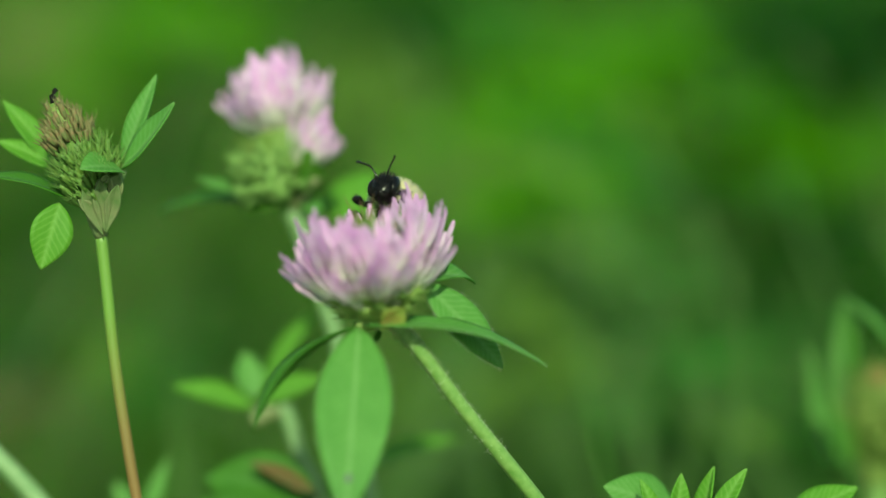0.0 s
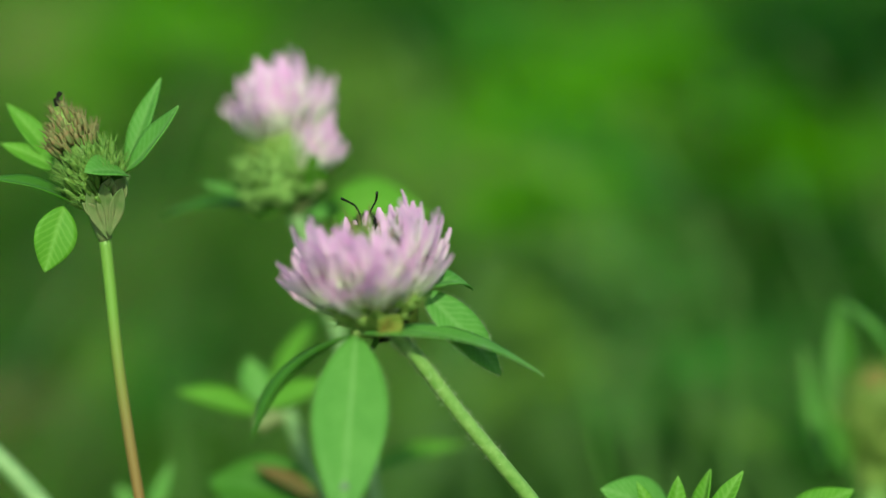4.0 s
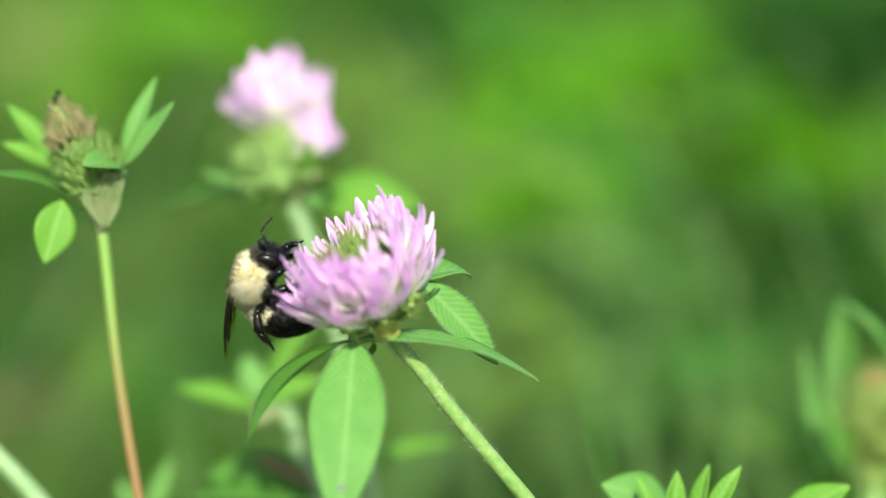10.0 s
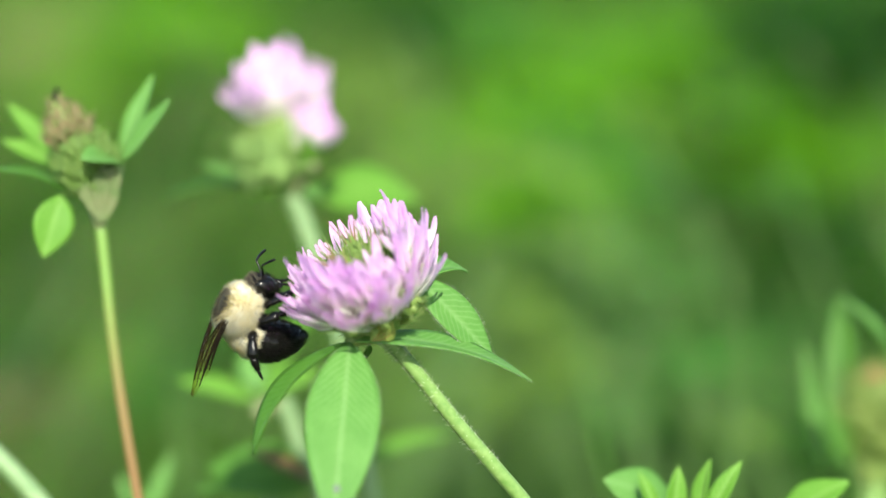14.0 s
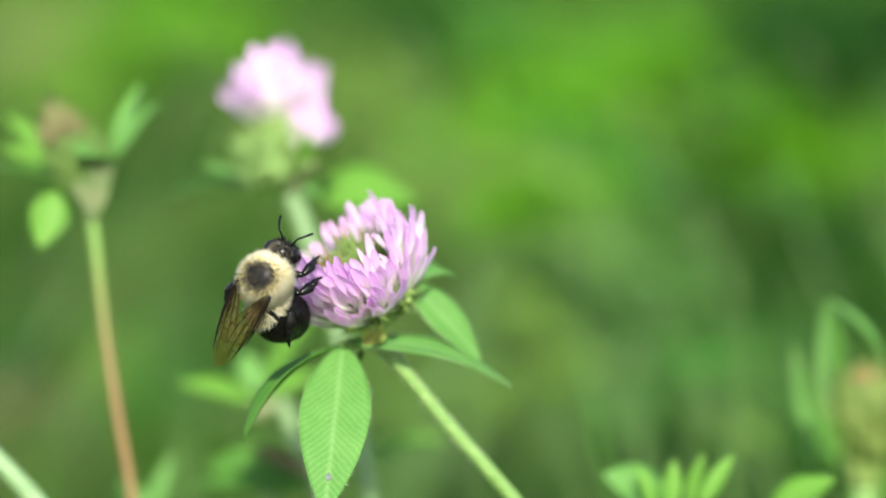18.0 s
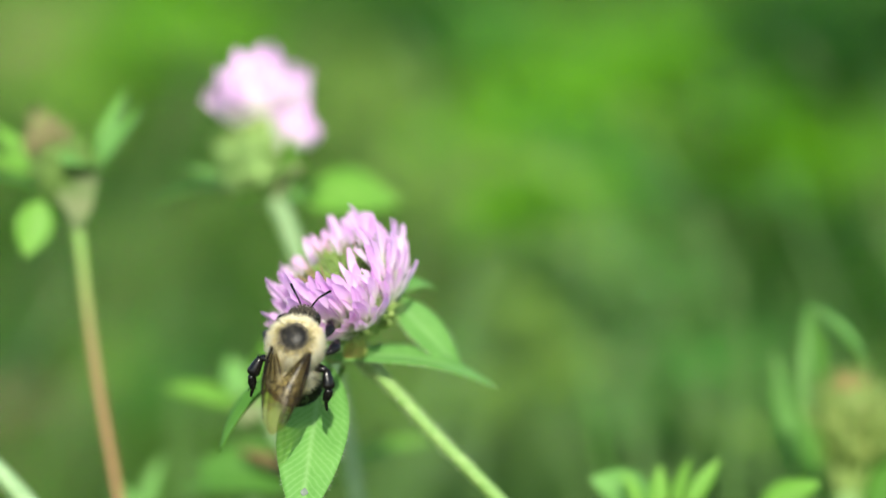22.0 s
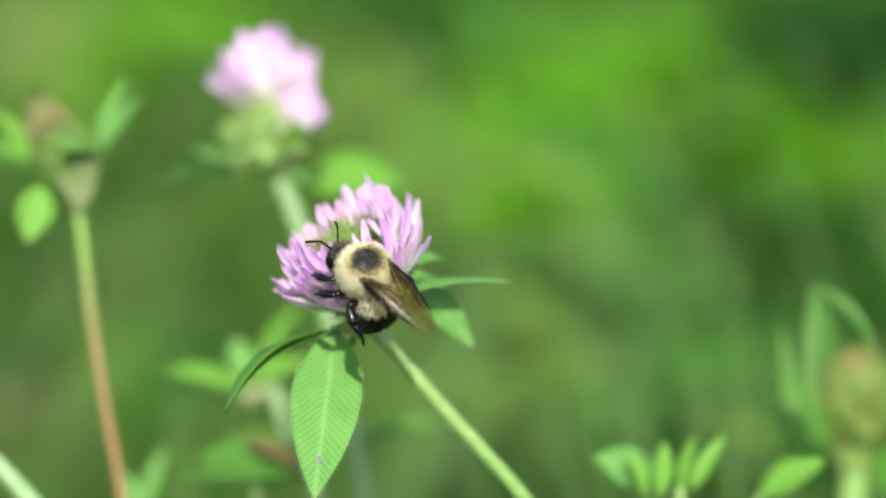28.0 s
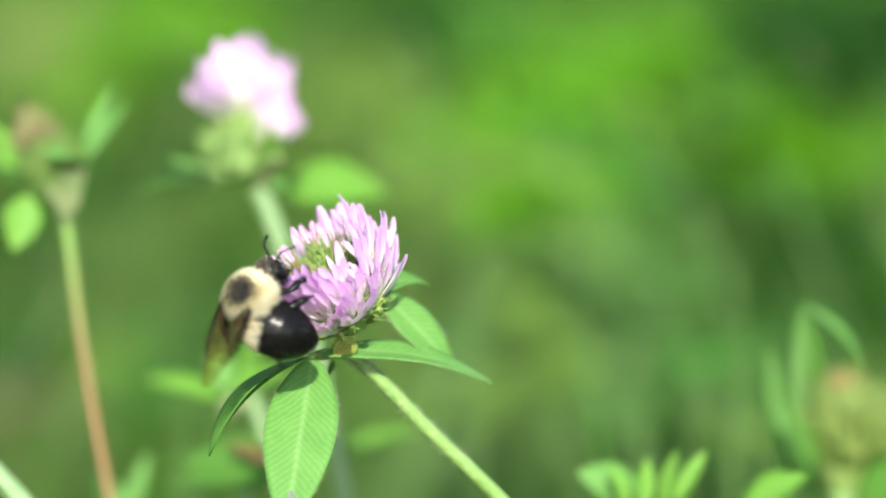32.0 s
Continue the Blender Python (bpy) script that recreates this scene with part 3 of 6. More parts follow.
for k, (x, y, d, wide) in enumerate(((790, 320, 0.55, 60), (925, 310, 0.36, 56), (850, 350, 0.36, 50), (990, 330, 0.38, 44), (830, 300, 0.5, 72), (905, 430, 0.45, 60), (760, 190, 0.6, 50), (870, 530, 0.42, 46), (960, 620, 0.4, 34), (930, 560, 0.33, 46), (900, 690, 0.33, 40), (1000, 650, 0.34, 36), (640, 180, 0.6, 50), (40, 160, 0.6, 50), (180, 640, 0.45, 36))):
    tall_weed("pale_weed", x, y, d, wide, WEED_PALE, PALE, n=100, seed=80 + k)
# Near-black crowns placed in the view where the meadow's gaps lie in shade.
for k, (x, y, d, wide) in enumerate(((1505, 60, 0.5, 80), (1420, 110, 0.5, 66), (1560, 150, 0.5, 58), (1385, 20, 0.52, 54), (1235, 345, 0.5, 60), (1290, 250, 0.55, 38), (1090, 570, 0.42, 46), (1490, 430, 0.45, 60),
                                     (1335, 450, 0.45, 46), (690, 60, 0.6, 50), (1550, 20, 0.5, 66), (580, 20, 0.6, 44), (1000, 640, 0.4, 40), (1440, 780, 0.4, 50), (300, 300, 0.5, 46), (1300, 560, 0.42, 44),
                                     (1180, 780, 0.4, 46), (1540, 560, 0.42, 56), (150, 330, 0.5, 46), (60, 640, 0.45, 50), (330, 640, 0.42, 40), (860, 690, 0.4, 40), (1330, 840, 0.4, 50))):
    tall_weed("dark_weed", x, y, d, wide, SHADE_STAND_IN, SHADE_GAP, n=110, seed=90 + k, size=0.42)
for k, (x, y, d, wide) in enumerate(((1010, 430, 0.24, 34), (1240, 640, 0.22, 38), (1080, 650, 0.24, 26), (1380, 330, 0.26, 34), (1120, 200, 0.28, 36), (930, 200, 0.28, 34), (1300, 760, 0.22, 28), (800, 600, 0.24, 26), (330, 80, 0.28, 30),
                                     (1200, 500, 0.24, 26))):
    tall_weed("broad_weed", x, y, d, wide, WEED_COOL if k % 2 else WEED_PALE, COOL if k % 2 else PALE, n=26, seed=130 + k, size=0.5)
# Smaller near-black crowns, shade painted as leaves closer behind the patch.
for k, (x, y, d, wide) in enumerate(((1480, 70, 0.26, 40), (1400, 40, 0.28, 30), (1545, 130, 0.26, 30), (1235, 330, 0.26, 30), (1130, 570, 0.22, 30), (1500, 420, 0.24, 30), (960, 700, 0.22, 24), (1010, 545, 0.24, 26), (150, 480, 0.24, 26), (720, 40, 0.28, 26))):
    tall_weed("dark_weed", x, y, d, wide, SHADE_STAND_IN, SHADE_GAP, n=40, seed=150 + k, size=0.45)
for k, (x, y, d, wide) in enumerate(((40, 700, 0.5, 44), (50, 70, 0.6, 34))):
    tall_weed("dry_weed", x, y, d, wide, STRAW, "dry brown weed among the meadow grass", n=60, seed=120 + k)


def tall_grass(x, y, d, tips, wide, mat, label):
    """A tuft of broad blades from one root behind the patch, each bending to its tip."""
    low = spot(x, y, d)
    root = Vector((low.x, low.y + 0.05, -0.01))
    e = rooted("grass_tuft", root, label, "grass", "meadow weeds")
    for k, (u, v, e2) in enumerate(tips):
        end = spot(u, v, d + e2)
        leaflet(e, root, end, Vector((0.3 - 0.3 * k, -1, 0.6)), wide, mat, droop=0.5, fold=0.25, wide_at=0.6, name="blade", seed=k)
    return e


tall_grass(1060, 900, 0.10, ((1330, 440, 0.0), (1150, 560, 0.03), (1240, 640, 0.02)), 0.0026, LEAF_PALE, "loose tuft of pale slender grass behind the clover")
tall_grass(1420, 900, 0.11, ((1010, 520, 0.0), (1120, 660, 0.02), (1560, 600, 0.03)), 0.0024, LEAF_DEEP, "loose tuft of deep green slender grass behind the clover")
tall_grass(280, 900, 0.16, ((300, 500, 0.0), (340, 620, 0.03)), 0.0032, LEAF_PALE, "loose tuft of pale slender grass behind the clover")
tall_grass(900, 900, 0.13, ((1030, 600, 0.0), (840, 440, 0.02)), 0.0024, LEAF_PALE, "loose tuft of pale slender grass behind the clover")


# ---- the flowering clover that is visited ----
def flowering_clover():
    root = Vector((0.085, 0.01, -0.012))
    e = rooted("clover_plant", root, "red clover with half-open pink head on slanting hairy stem", "clover", "clover plants")
    stalk(e, [spot(690, 552, 0.001), spot(702, 574, 0.001), spot(730, 606, 0.002), spot(812, 712, 0.004), spot(944, 874, 0.008), spot(1180, 1250, 0.02), spot(1500, 2400, 0.03), root],
          0.00112, 0.0015, STEM, label="slanting green stem with fine hairs", hairs=700, n=40)
    cluster(e, spot(686, 570, 0.001), tilt((-0.27, 1, 0.08)),
            [(28, 70, 0.0044, 0.0030, 0.94, 0.05), (40, 67, 0.0050, 0.0039, 1.02, 0.0), (46, 61, 0.0053, 0.0050, 1.06, 0.0), (48, 53, 0.0053, 0.0061, 1.08, 0.0),
             (46, 46, 0.0051, 0.0072, 0.99, 0.03), (36, 38, 0.0047, 0.0080, 0.92, 0.1)],
            (0.0054, 0.0052), "half-open clover head with lilac pink florets, green in the middle", seed=4, scale=1.06, bare=True,
            teeth=[(18, 78, 0.0036, 0.0018, 0.6, 0), (24, 70, 0.0046, 0.0030, 0.7, 0), (26, 62, 0.0050, 0.0046, 0.75, 0), (22, 52, 0.0050, 0.0062, 0.8, 0)],
            inner=[(6, 8, 0.0010, 0.0094, 0.9, 0), (12, 16, 0.0026, 0.0088, 0.95, 0), (14, 24, 0.0040, 0.0080, 0.95, 0)])
    leaflet(e, spot(640, 577, -0.003), spot(612, 880, -0.024), tilt((0.05, 0.5, 1)), 0.0122, LEAF, droop=0.25, fold=0.12, wide_at=0.44, hairs=160, scar=True,
            name="hanging_leaflet", label="broad hanging leaflet with a pale midrib")
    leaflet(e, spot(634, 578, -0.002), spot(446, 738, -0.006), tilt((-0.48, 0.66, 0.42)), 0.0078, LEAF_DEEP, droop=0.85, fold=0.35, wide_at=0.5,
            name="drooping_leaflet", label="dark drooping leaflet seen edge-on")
    leaflet(e, spot(646, 576, -0.0025), spot(948, 656, 0.003), tilt((0.2, 0.98, 0.14)), 0.0072, LEAF, droop=0.75, fold=0.15, hairs=190,
            name="spreading_leaflet", label="narrow leaflet spreading sideways")
    leaflet(e, spot(744, 508, 0.004), spot(878, 652, 0.006), tilt((0.45, 0.35, 0.9)), 0.0068, LEAF, droop=0.35, fold=0.2, hairs=240, label="leaflet behind the flower")
    leaflet(e, spot(744, 508, 0.005), spot(832, 512, 0.010), tilt((0.15, 0.9, 0.28)), 0.0064, LEAF, droop=1.1, fold=0.3, label="small curled leaflet")
    leaflet(e, spot(672, 585, 0.002), spot(662, 614, 0.004), tilt((0.6, 0.1, 0.5)), 0.0022, LEAF_DEEP, name="stipule", label="short green stipule")
    stalk(e, [spot(634, 578, -0.001), spot(660, 574, 0), spot(694, 570, 0.002)], 0.0009, 0.0011, CALYX, name="leaf_joint", label="reddish green leaf joint", n=6)
    # the netted stipule that cups the foot of the head
    cup = leaflet(e, spot(676, 580, -0.0030), spot(712, 542, -0.0052), tilt((0.35, -0.3, 1)), 0.0044, NET, droop=-0.4, fold=0.25, wide_at=0.55,
                  name="netted_stipule", label="yellowish papery stipule with a reddish net of veins")
    lines = []
    for k in range(4):
        lean = (k - 1.5) * 0.0006
        lines.append(tube_data(bezier([mm(0, 0.4, 0.25), Vector((lean, 0.0022, 0.00045 + 0.25 * abs(lean))), Vector((lean * 1.3, 0.0040, 0.0011))], 7), 0.00006, 5))
        lines.append(tube_data([Vector((lean - 0.0003, 0.0013 + 0.0007 * k, 0.0005)), Vector((lean + 0.0004, 0.0014 + 0.0007 * k, 0.0006))], 0.00005, 5))
    hang("vein_network", mesh_of("vein_network", *joined(lines), NET_VEIN), cup, e.matrix_basis @ cup.matrix_basis, "reddish veins")
    return e


def back_clover():
    D = 0.052
    root = Vector((-0.025, 0.075, -0.012))
    e = rooted("clover_plant", root, "red clover in full bloom behind, with a round pink head", "clover", "clover plants")
    stalk(e, [spot(504, 345, D), spot(526, 400, D), spot(560, 500, D), spot(596, 620, D), spot(650, 900, D), spot(700, 1600, D), root], 0.0021, 0.0010, STEM_PALE, label="thick pale stem")
    cluster(e, spot(506, 300, D), tilt((-0.20, 1, 0.02)),
            [(24, 52, 0.0044, 0.0100, 0.88, 0.0), (24, 46, 0.0042, 0.0112, 0.95, 0.0), (21, 34, 0.0036, 0.0126, 0.98, 0.0),
             (16, 22, 0.0026, 0.0134, 1.02, 0.0), (8, 8, 0.0012, 0.0140, 1.04, 0.0)],
            (0.0066, 0.0078), "round full-blown pink clover head", seed=8, scale=0.95, calyxes=CALYXES_PALE, core_mat=CALYX_YOUNG,
            teeth=[(18, 50, 0.0046, 0.0024, 0.9, 0), (18, 42, 0.0054, 0.0050, 0.9, 0), (14, 70, 0.0040, 0.0014, 0.7, 0)])
    cluster(e, spot(520, 272, D - 0.006), tilt((0.52, 1, 0.35)), [(14, 36, 0.0016, 0.001, 0.74, 0.0), (10, 16, 0.0010, 0.0016, 0.84, 0)],
            (0.0018, 0.0022), "lower tuft of pink florets", seed=3)
    leaflet(e, spot(545, 345, D + 0.012), spot(728, 352, D + 0.014), tilt((0.2, 0.75, 0.75)), 0.0135, LEAF_YOUNG, droop=0.75, fold=0.1, label="bright arched leaflet")
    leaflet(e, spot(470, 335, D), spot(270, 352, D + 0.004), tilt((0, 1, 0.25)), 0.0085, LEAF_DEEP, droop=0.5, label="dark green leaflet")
    leaflet(e, spot(440, 322, D - 0.003), spot(340, 290, D - 0.004), tilt((0.2, 1, 0.3)), 0.006, LEAF, droop=-0.3, label="narrow bract leaflet")
    leaflet(e, spot(505, 330, D), spot(430, 348, D - 0.004), tilt((0, 1, 0.4)), 0.006, LEAF_YOUNG, droop=0.3, name="bract", label="pale green bract")
    leaflet(e, spot(520, 330, D), spot(548, 352, D - 0.004), tilt((0.3, 0.6, 0.6)), 0.005, LEAF, droop=0.3, name="bract")
    leaflet(e, spot(535, 325, D - 0.002), spot(528, 236, D - 0.012), tilt((0.3, 0.2, 1)), 0.005, LEAF_YOUNG, droop=0.3, name="bract")
    cluster(e, spot(488, 330, D - 0.003), tilt((-0.42, 1, 0.15)), [], (0.0052, 0.0056), "pale hairy green calyxes below the florets", seed=17, name="calyx_base", core_mat=CALYX_PALE, calyxes=CALYXES_WHITISH,
            teeth=[(20, 75, 0.0040, 0.0026, 0.62, 0), (22, 60, 0.0046, 0.0046, 0.62, 0), (22, 48, 0.0046, 0.0066, 0.62, 0), (18, 34, 0.0040, 0.0084, 0.62, 0)])
    stalk(e, [spot(506, 345, D), spot(520, 322, D - 0.003), spot(545, 285, D - 0.006)], 0.0016, 0.0011, SHEATH, name="sheath", label="brownish papery sheath", n=8)
    return e


def spent_clover():
    D = 0.018
    root = Vector((-0.038, 0.04, -0.012))
    e = rooted("clover_plant", root, "spent clover with a brownish green seed head on a rusty stem", "clover", "clover plants")
    stalk(e, [spot(176, 400, D), spot(184, 470, D), spot(198, 600, D), spot(222, 760, D), spot(246, 900, D), spot(330, 1700, D), root], 0.00108, 0.0009, STEM_RUST, label="thin stem, green above and rust red below", n=32)
    cluster(e, spot(174, 342, D), tilt((-0.46, 1, 0.05)), [], (0.0040, 0.0066), "spent brownish green clover head", seed=11, calyxes=CALYXES_SPENT, name="seed_head", core_mat=CALYX_SPENT,
            teeth=[(22, 40, 0.0030, 0.0008, 0.58, 0), (24, 30, 0.0038, 0.0022, 0.6, 0), (24, 24, 0.0040, 0.0036, 0.6, 0), (24, 20, 0.0040, 0.0050, 0.6, 0), (22, 18, 0.0037, 0.0064, 0.6, 0)])
    cluster(e, spot(132, 258, D), tilt((-0.46, 1, 0.05)), [], (0.0024, 0.0044), "withered reddish tip of the seed head", seed=12, calyxes=CALYXES_DRY, name="seed_head_tip", core_mat=CALYX,
            teeth=[(20, 18, 0.0033, 0.0006, 0.58, 0), (18, 12, 0.0028, 0.0024, 0.56, 0), (14, 8, 0.0020, 0.0040, 0.52, 0), (7, 4, 0.0010, 0.0052, 0.5, 0)])
    stalk(e, [spot(104, 192, D), spot(95, 172, D), spot(103, 161, D)], 0.0006, 0.0004, BLACK_FUR, name="withered_floret", label="black withered floret at the tip", n=6)
    stalk(e, [spot(178, 405, D), spot(166, 370, D), spot(160, 335, D), spot(175, 312, D)], 0.0012, 0.0020, SHEATH, name="sheath", label="papery brown stem sheath", n=10)
    for x, y, tx, ty, wide in ((180, 402, 146, 318, 0.0027), (184, 398, 204, 312, 0.0026), (182, 396, 174, 306, 0.0030), (176, 370, 138, 340, 0.0020), (184, 352, 208, 296, 0.0034), (178, 352, 186, 296, 0.0032)):
        leaflet(e, spot(x, y, D - 0.0018), spot(tx, ty, D - 0.0046), tilt((0.1, 0.2, 1)), wide, SHEATH, droop=-0.3, fold=0.5, wide_at=0.6, name="stipule", label="papery pale brown stipule")
    stalk(e, [spot(170, 350, D), spot(200, 320, D), spot(212, 294, D)], 0.0012, 0.0008, SHEATH, name="leaf_joint", label="pale yellow leaf joint", n=6)
    leaflet(e, spot(212, 290, D + 0.003), spot(268, 140, D + 0.006), tilt((-0.5, 0.1, 0.8)), 0.0042, LEAF, droop=0.15, fold=0.3, label="upright pale leaflet")
    leaflet(e, spot(210, 292, D), spot(298, 180, D - 0.002), tilt((-0.55, 0.5, 0.45)), 0.0062, LEAF, droop=-0.35, fold=0.35, label="upright folded leaflet")
    leaflet(e, spot(210, 294, D - 0.002), spot(142, 284, D - 0.010), tilt((0.2, 0.9, 0.55)), 0.0066, LEAF, droop=0.5, fold=0.3, label="small leaflet across the head")
    leaflet(e, spot(108, 348, D - 0.002), spot(76, 456, D - 0.004), tilt((0.3, 0.2, 1)), 0.0072, LEAF_YOUNG, droop=0.3, fold=0.15, label="round hanging leaflet")
    leaflet(e, spot(130, 345, D), spot(-18, 300, D - 0.004), tilt((0.1, 1, 0.25)), 0.0062, LEAF_DEEP, droop=0.5, label="dark spreading leaflet")
    leaflet(e, spot(110, 300, D + 0.008), spot(4, 254, D + 0.010), tilt((0.1, 0.7, 0.7)), 0.0042, LEAF_YOUNG, droop=0.3, label="pale leaflet behind the head")
    leaflet(e, spot(100, 290, D + 0.010), spot(14, 190, D + 0.012), tilt((0.4, 0.5, 0.7)), 0.0046, LEAF_YOUNG, droop=0.2, label="pale leaflet behind the head")
    return e


def low_clover():
    D = 0.046
    root = Vector((-0.01, 0.06, -0.012))
    e = rooted("clover_plant", root, "low young clover shoot with bright leaflets", "clover", "clover plants")
    stalk(e, [spot(498, 712, D), spot(512, 742, D), spot(530, 800, D), spot(566, 870, D), spot(600, 1500, D), root], 0.0017, 0.0012, STEM_PALE, n=20)
    stalk(e, [spot(448, 740, D), spot(480, 722, D), spot(505, 722, D)], 0.0018, 0.0016, SHEATH, name="sheath", label="papery pale sheath", n=8)
    leaflet(e, spot(450, 716, D), spot(306, 678, D), tilt((0.1, 0.8, 0.6)), 0.0062, LEAF_YOUNG, droop=0.35, label="bright leaflet")
    leaflet(e, spot(452, 700, D), spot(432, 620, D + 0.004), tilt((0.2, 0.2, 1)), 0.0056, LEAF, droop=0.3, label="upright leaflet")
    leaflet(e, spot(458, 706, D), spot(572, 664, D), tilt((-0.1, 0.7, 0.6)), 0.0062, LEAF_YOUNG, droop=0.3, label="bright leaflet")
    leaflet(e, spot(470, 690, D + 0.01), spot(556, 548, D + 0.012), tilt((-0.6, 0.4, 0.7)), 0.0052, LEAF_YOUNG, droop=0.4, label="long bright leaflet")
    leaflet(e, spot(640, 826, D + 0.012), spot(806, 772, D + 0.014), tilt((-0.1, 0.9, 0.45)), 0.0058, LEAF_YOUNG, droop=0.5, label="pale narrow leaflet")
    leaflet(e, spot(560, 880, D), spot(642, 838, D), tilt((0, 0.9, 0.5)), 0.0058, LEAF_YOUNG, droop=0.3)
    return e


def withered_weed():
    D = 0.034
    root = Vector((-0.035, 0.065, -0.012))
    e = rooted("withered_plant", root, "low plant with dark green leaves withered brown at the edge", "weed", "clover plants")
    stalk(e, [spot(470, 880, D), spot(480, 1000, D), spot(420, 1600, D), root], 0.0014, 0.0016, STEM, n=14)
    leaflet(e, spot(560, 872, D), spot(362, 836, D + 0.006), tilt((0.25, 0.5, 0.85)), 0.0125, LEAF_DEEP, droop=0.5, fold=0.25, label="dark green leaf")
    leaflet(e, spot(560, 868, D - 0.003), spot(440, 806, D - 0.001), tilt((0.5, 0.7, 0.6)), 0.0042, LEAF_OLD, droop=0.25, label="brown withered leaf edge")
    leaflet(e, spot(520, 890, D - 0.004), spot(330, 880, D - 0.004), tilt((0, 0.9, 0.5)), 0.0045, LEAF_DEEP, droop=0.3)
    leaflet(e, spot(258, 930, D + 0.02), spot(300, 806, D + 0.02), tilt((-0.3, 0.1, 0.9)), 0.0036, LEAF, droop=0.15, label="pale blurred leaf")
    leaflet(e, spot(255, 930, D + 0.02), spot(205, 850, D + 0.02), tilt((0.3, 0.3, 0.9)), 0.0046, LEAF, droop=0.2)
    return e


def leaning_stem():
    D = -0.046
    root = Vector((-0.03, 0.0, -0.012))
    e = rooted("leaning_stem", root, "bare pale green stem leaning out of the patch", "stem", "clover plants")
    stalk(e, [spot(-160, 668, D), spot(-60, 758, D), spot(40, 856, D), spot(100, 926, D), spot(420, 1500, D), root], 0.0015, 0.0018, STEM_PALE, label="smooth pale green stem", n=30)
    return e


def sprig():
    D = 0.018
    root = Vector((0.06, 0.05, -0.012))
    e = rooted("clover_sprig", root, "young clover sprig with folded upright leaflets", "clover", "clover plants")
    stalk(e, [spot(1235, 905, D), spot(1235, 1000, D), spot(1200, 1700, D), root], 0.0009, 0.0014, STEM, n=14)
    leaflet(e, spot(1196, 920, D), spot(1208, 822, D), tilt((0.25, 0.1, 1)), 0.0038, LEAF_YOUNG, droop=0.15, fold=0.45, label="folded bright leaflet")
    leaflet(e, spot(1242, 920, D), spot(1262, 812, D), tilt((-0.8, 0, 0.6)), 0.0040, LEAF_YOUNG, droop=0.1, fold=0.5, label="folded bright leaflet")
    leaflet(e, spot(1258, 910, D - 0.002), spot(1316, 814, D - 0.002), tilt((-0.4, 0.3, 0.8)), 0.0036, LEAF_YOUNG, droop=0.3, fold=0.4, label="folded bright leaflet")
    leaflet(e, spot(1172, 920, D), spot(1140, 832, D), tilt((0.5, 0.2, 0.8)), 0.0032, LEAF_YOUNG, droop=0.3, fold=0.3, label="small bright leaflet")
    leaflet(e, spot(1200, 900, D + 0.008), spot(1080, 846, D + 0.004), tilt((0.1, 0.6, 0.8)), 0.0095, LEAF, droop=0.5, fold=0.1, label="broad green leaflet")
    leaflet(e, spot(1380, 920, D + 0.004), spot(1500, 852, D + 0.004), tilt((-0.2, 0.7, 0.6)), 0.0075, LEAF_YOUNG, droop=0.4, fold=0.15, label="broad bright leaflet")
    stalk(e, [spot(1380, 920, D + 0.004), spot(1340, 1000, D), spot(1300, 1200, D), spot(1220, 1700, D)], 0.0007, 0.0012, STEM, name="side_stem", n=12)
    return e


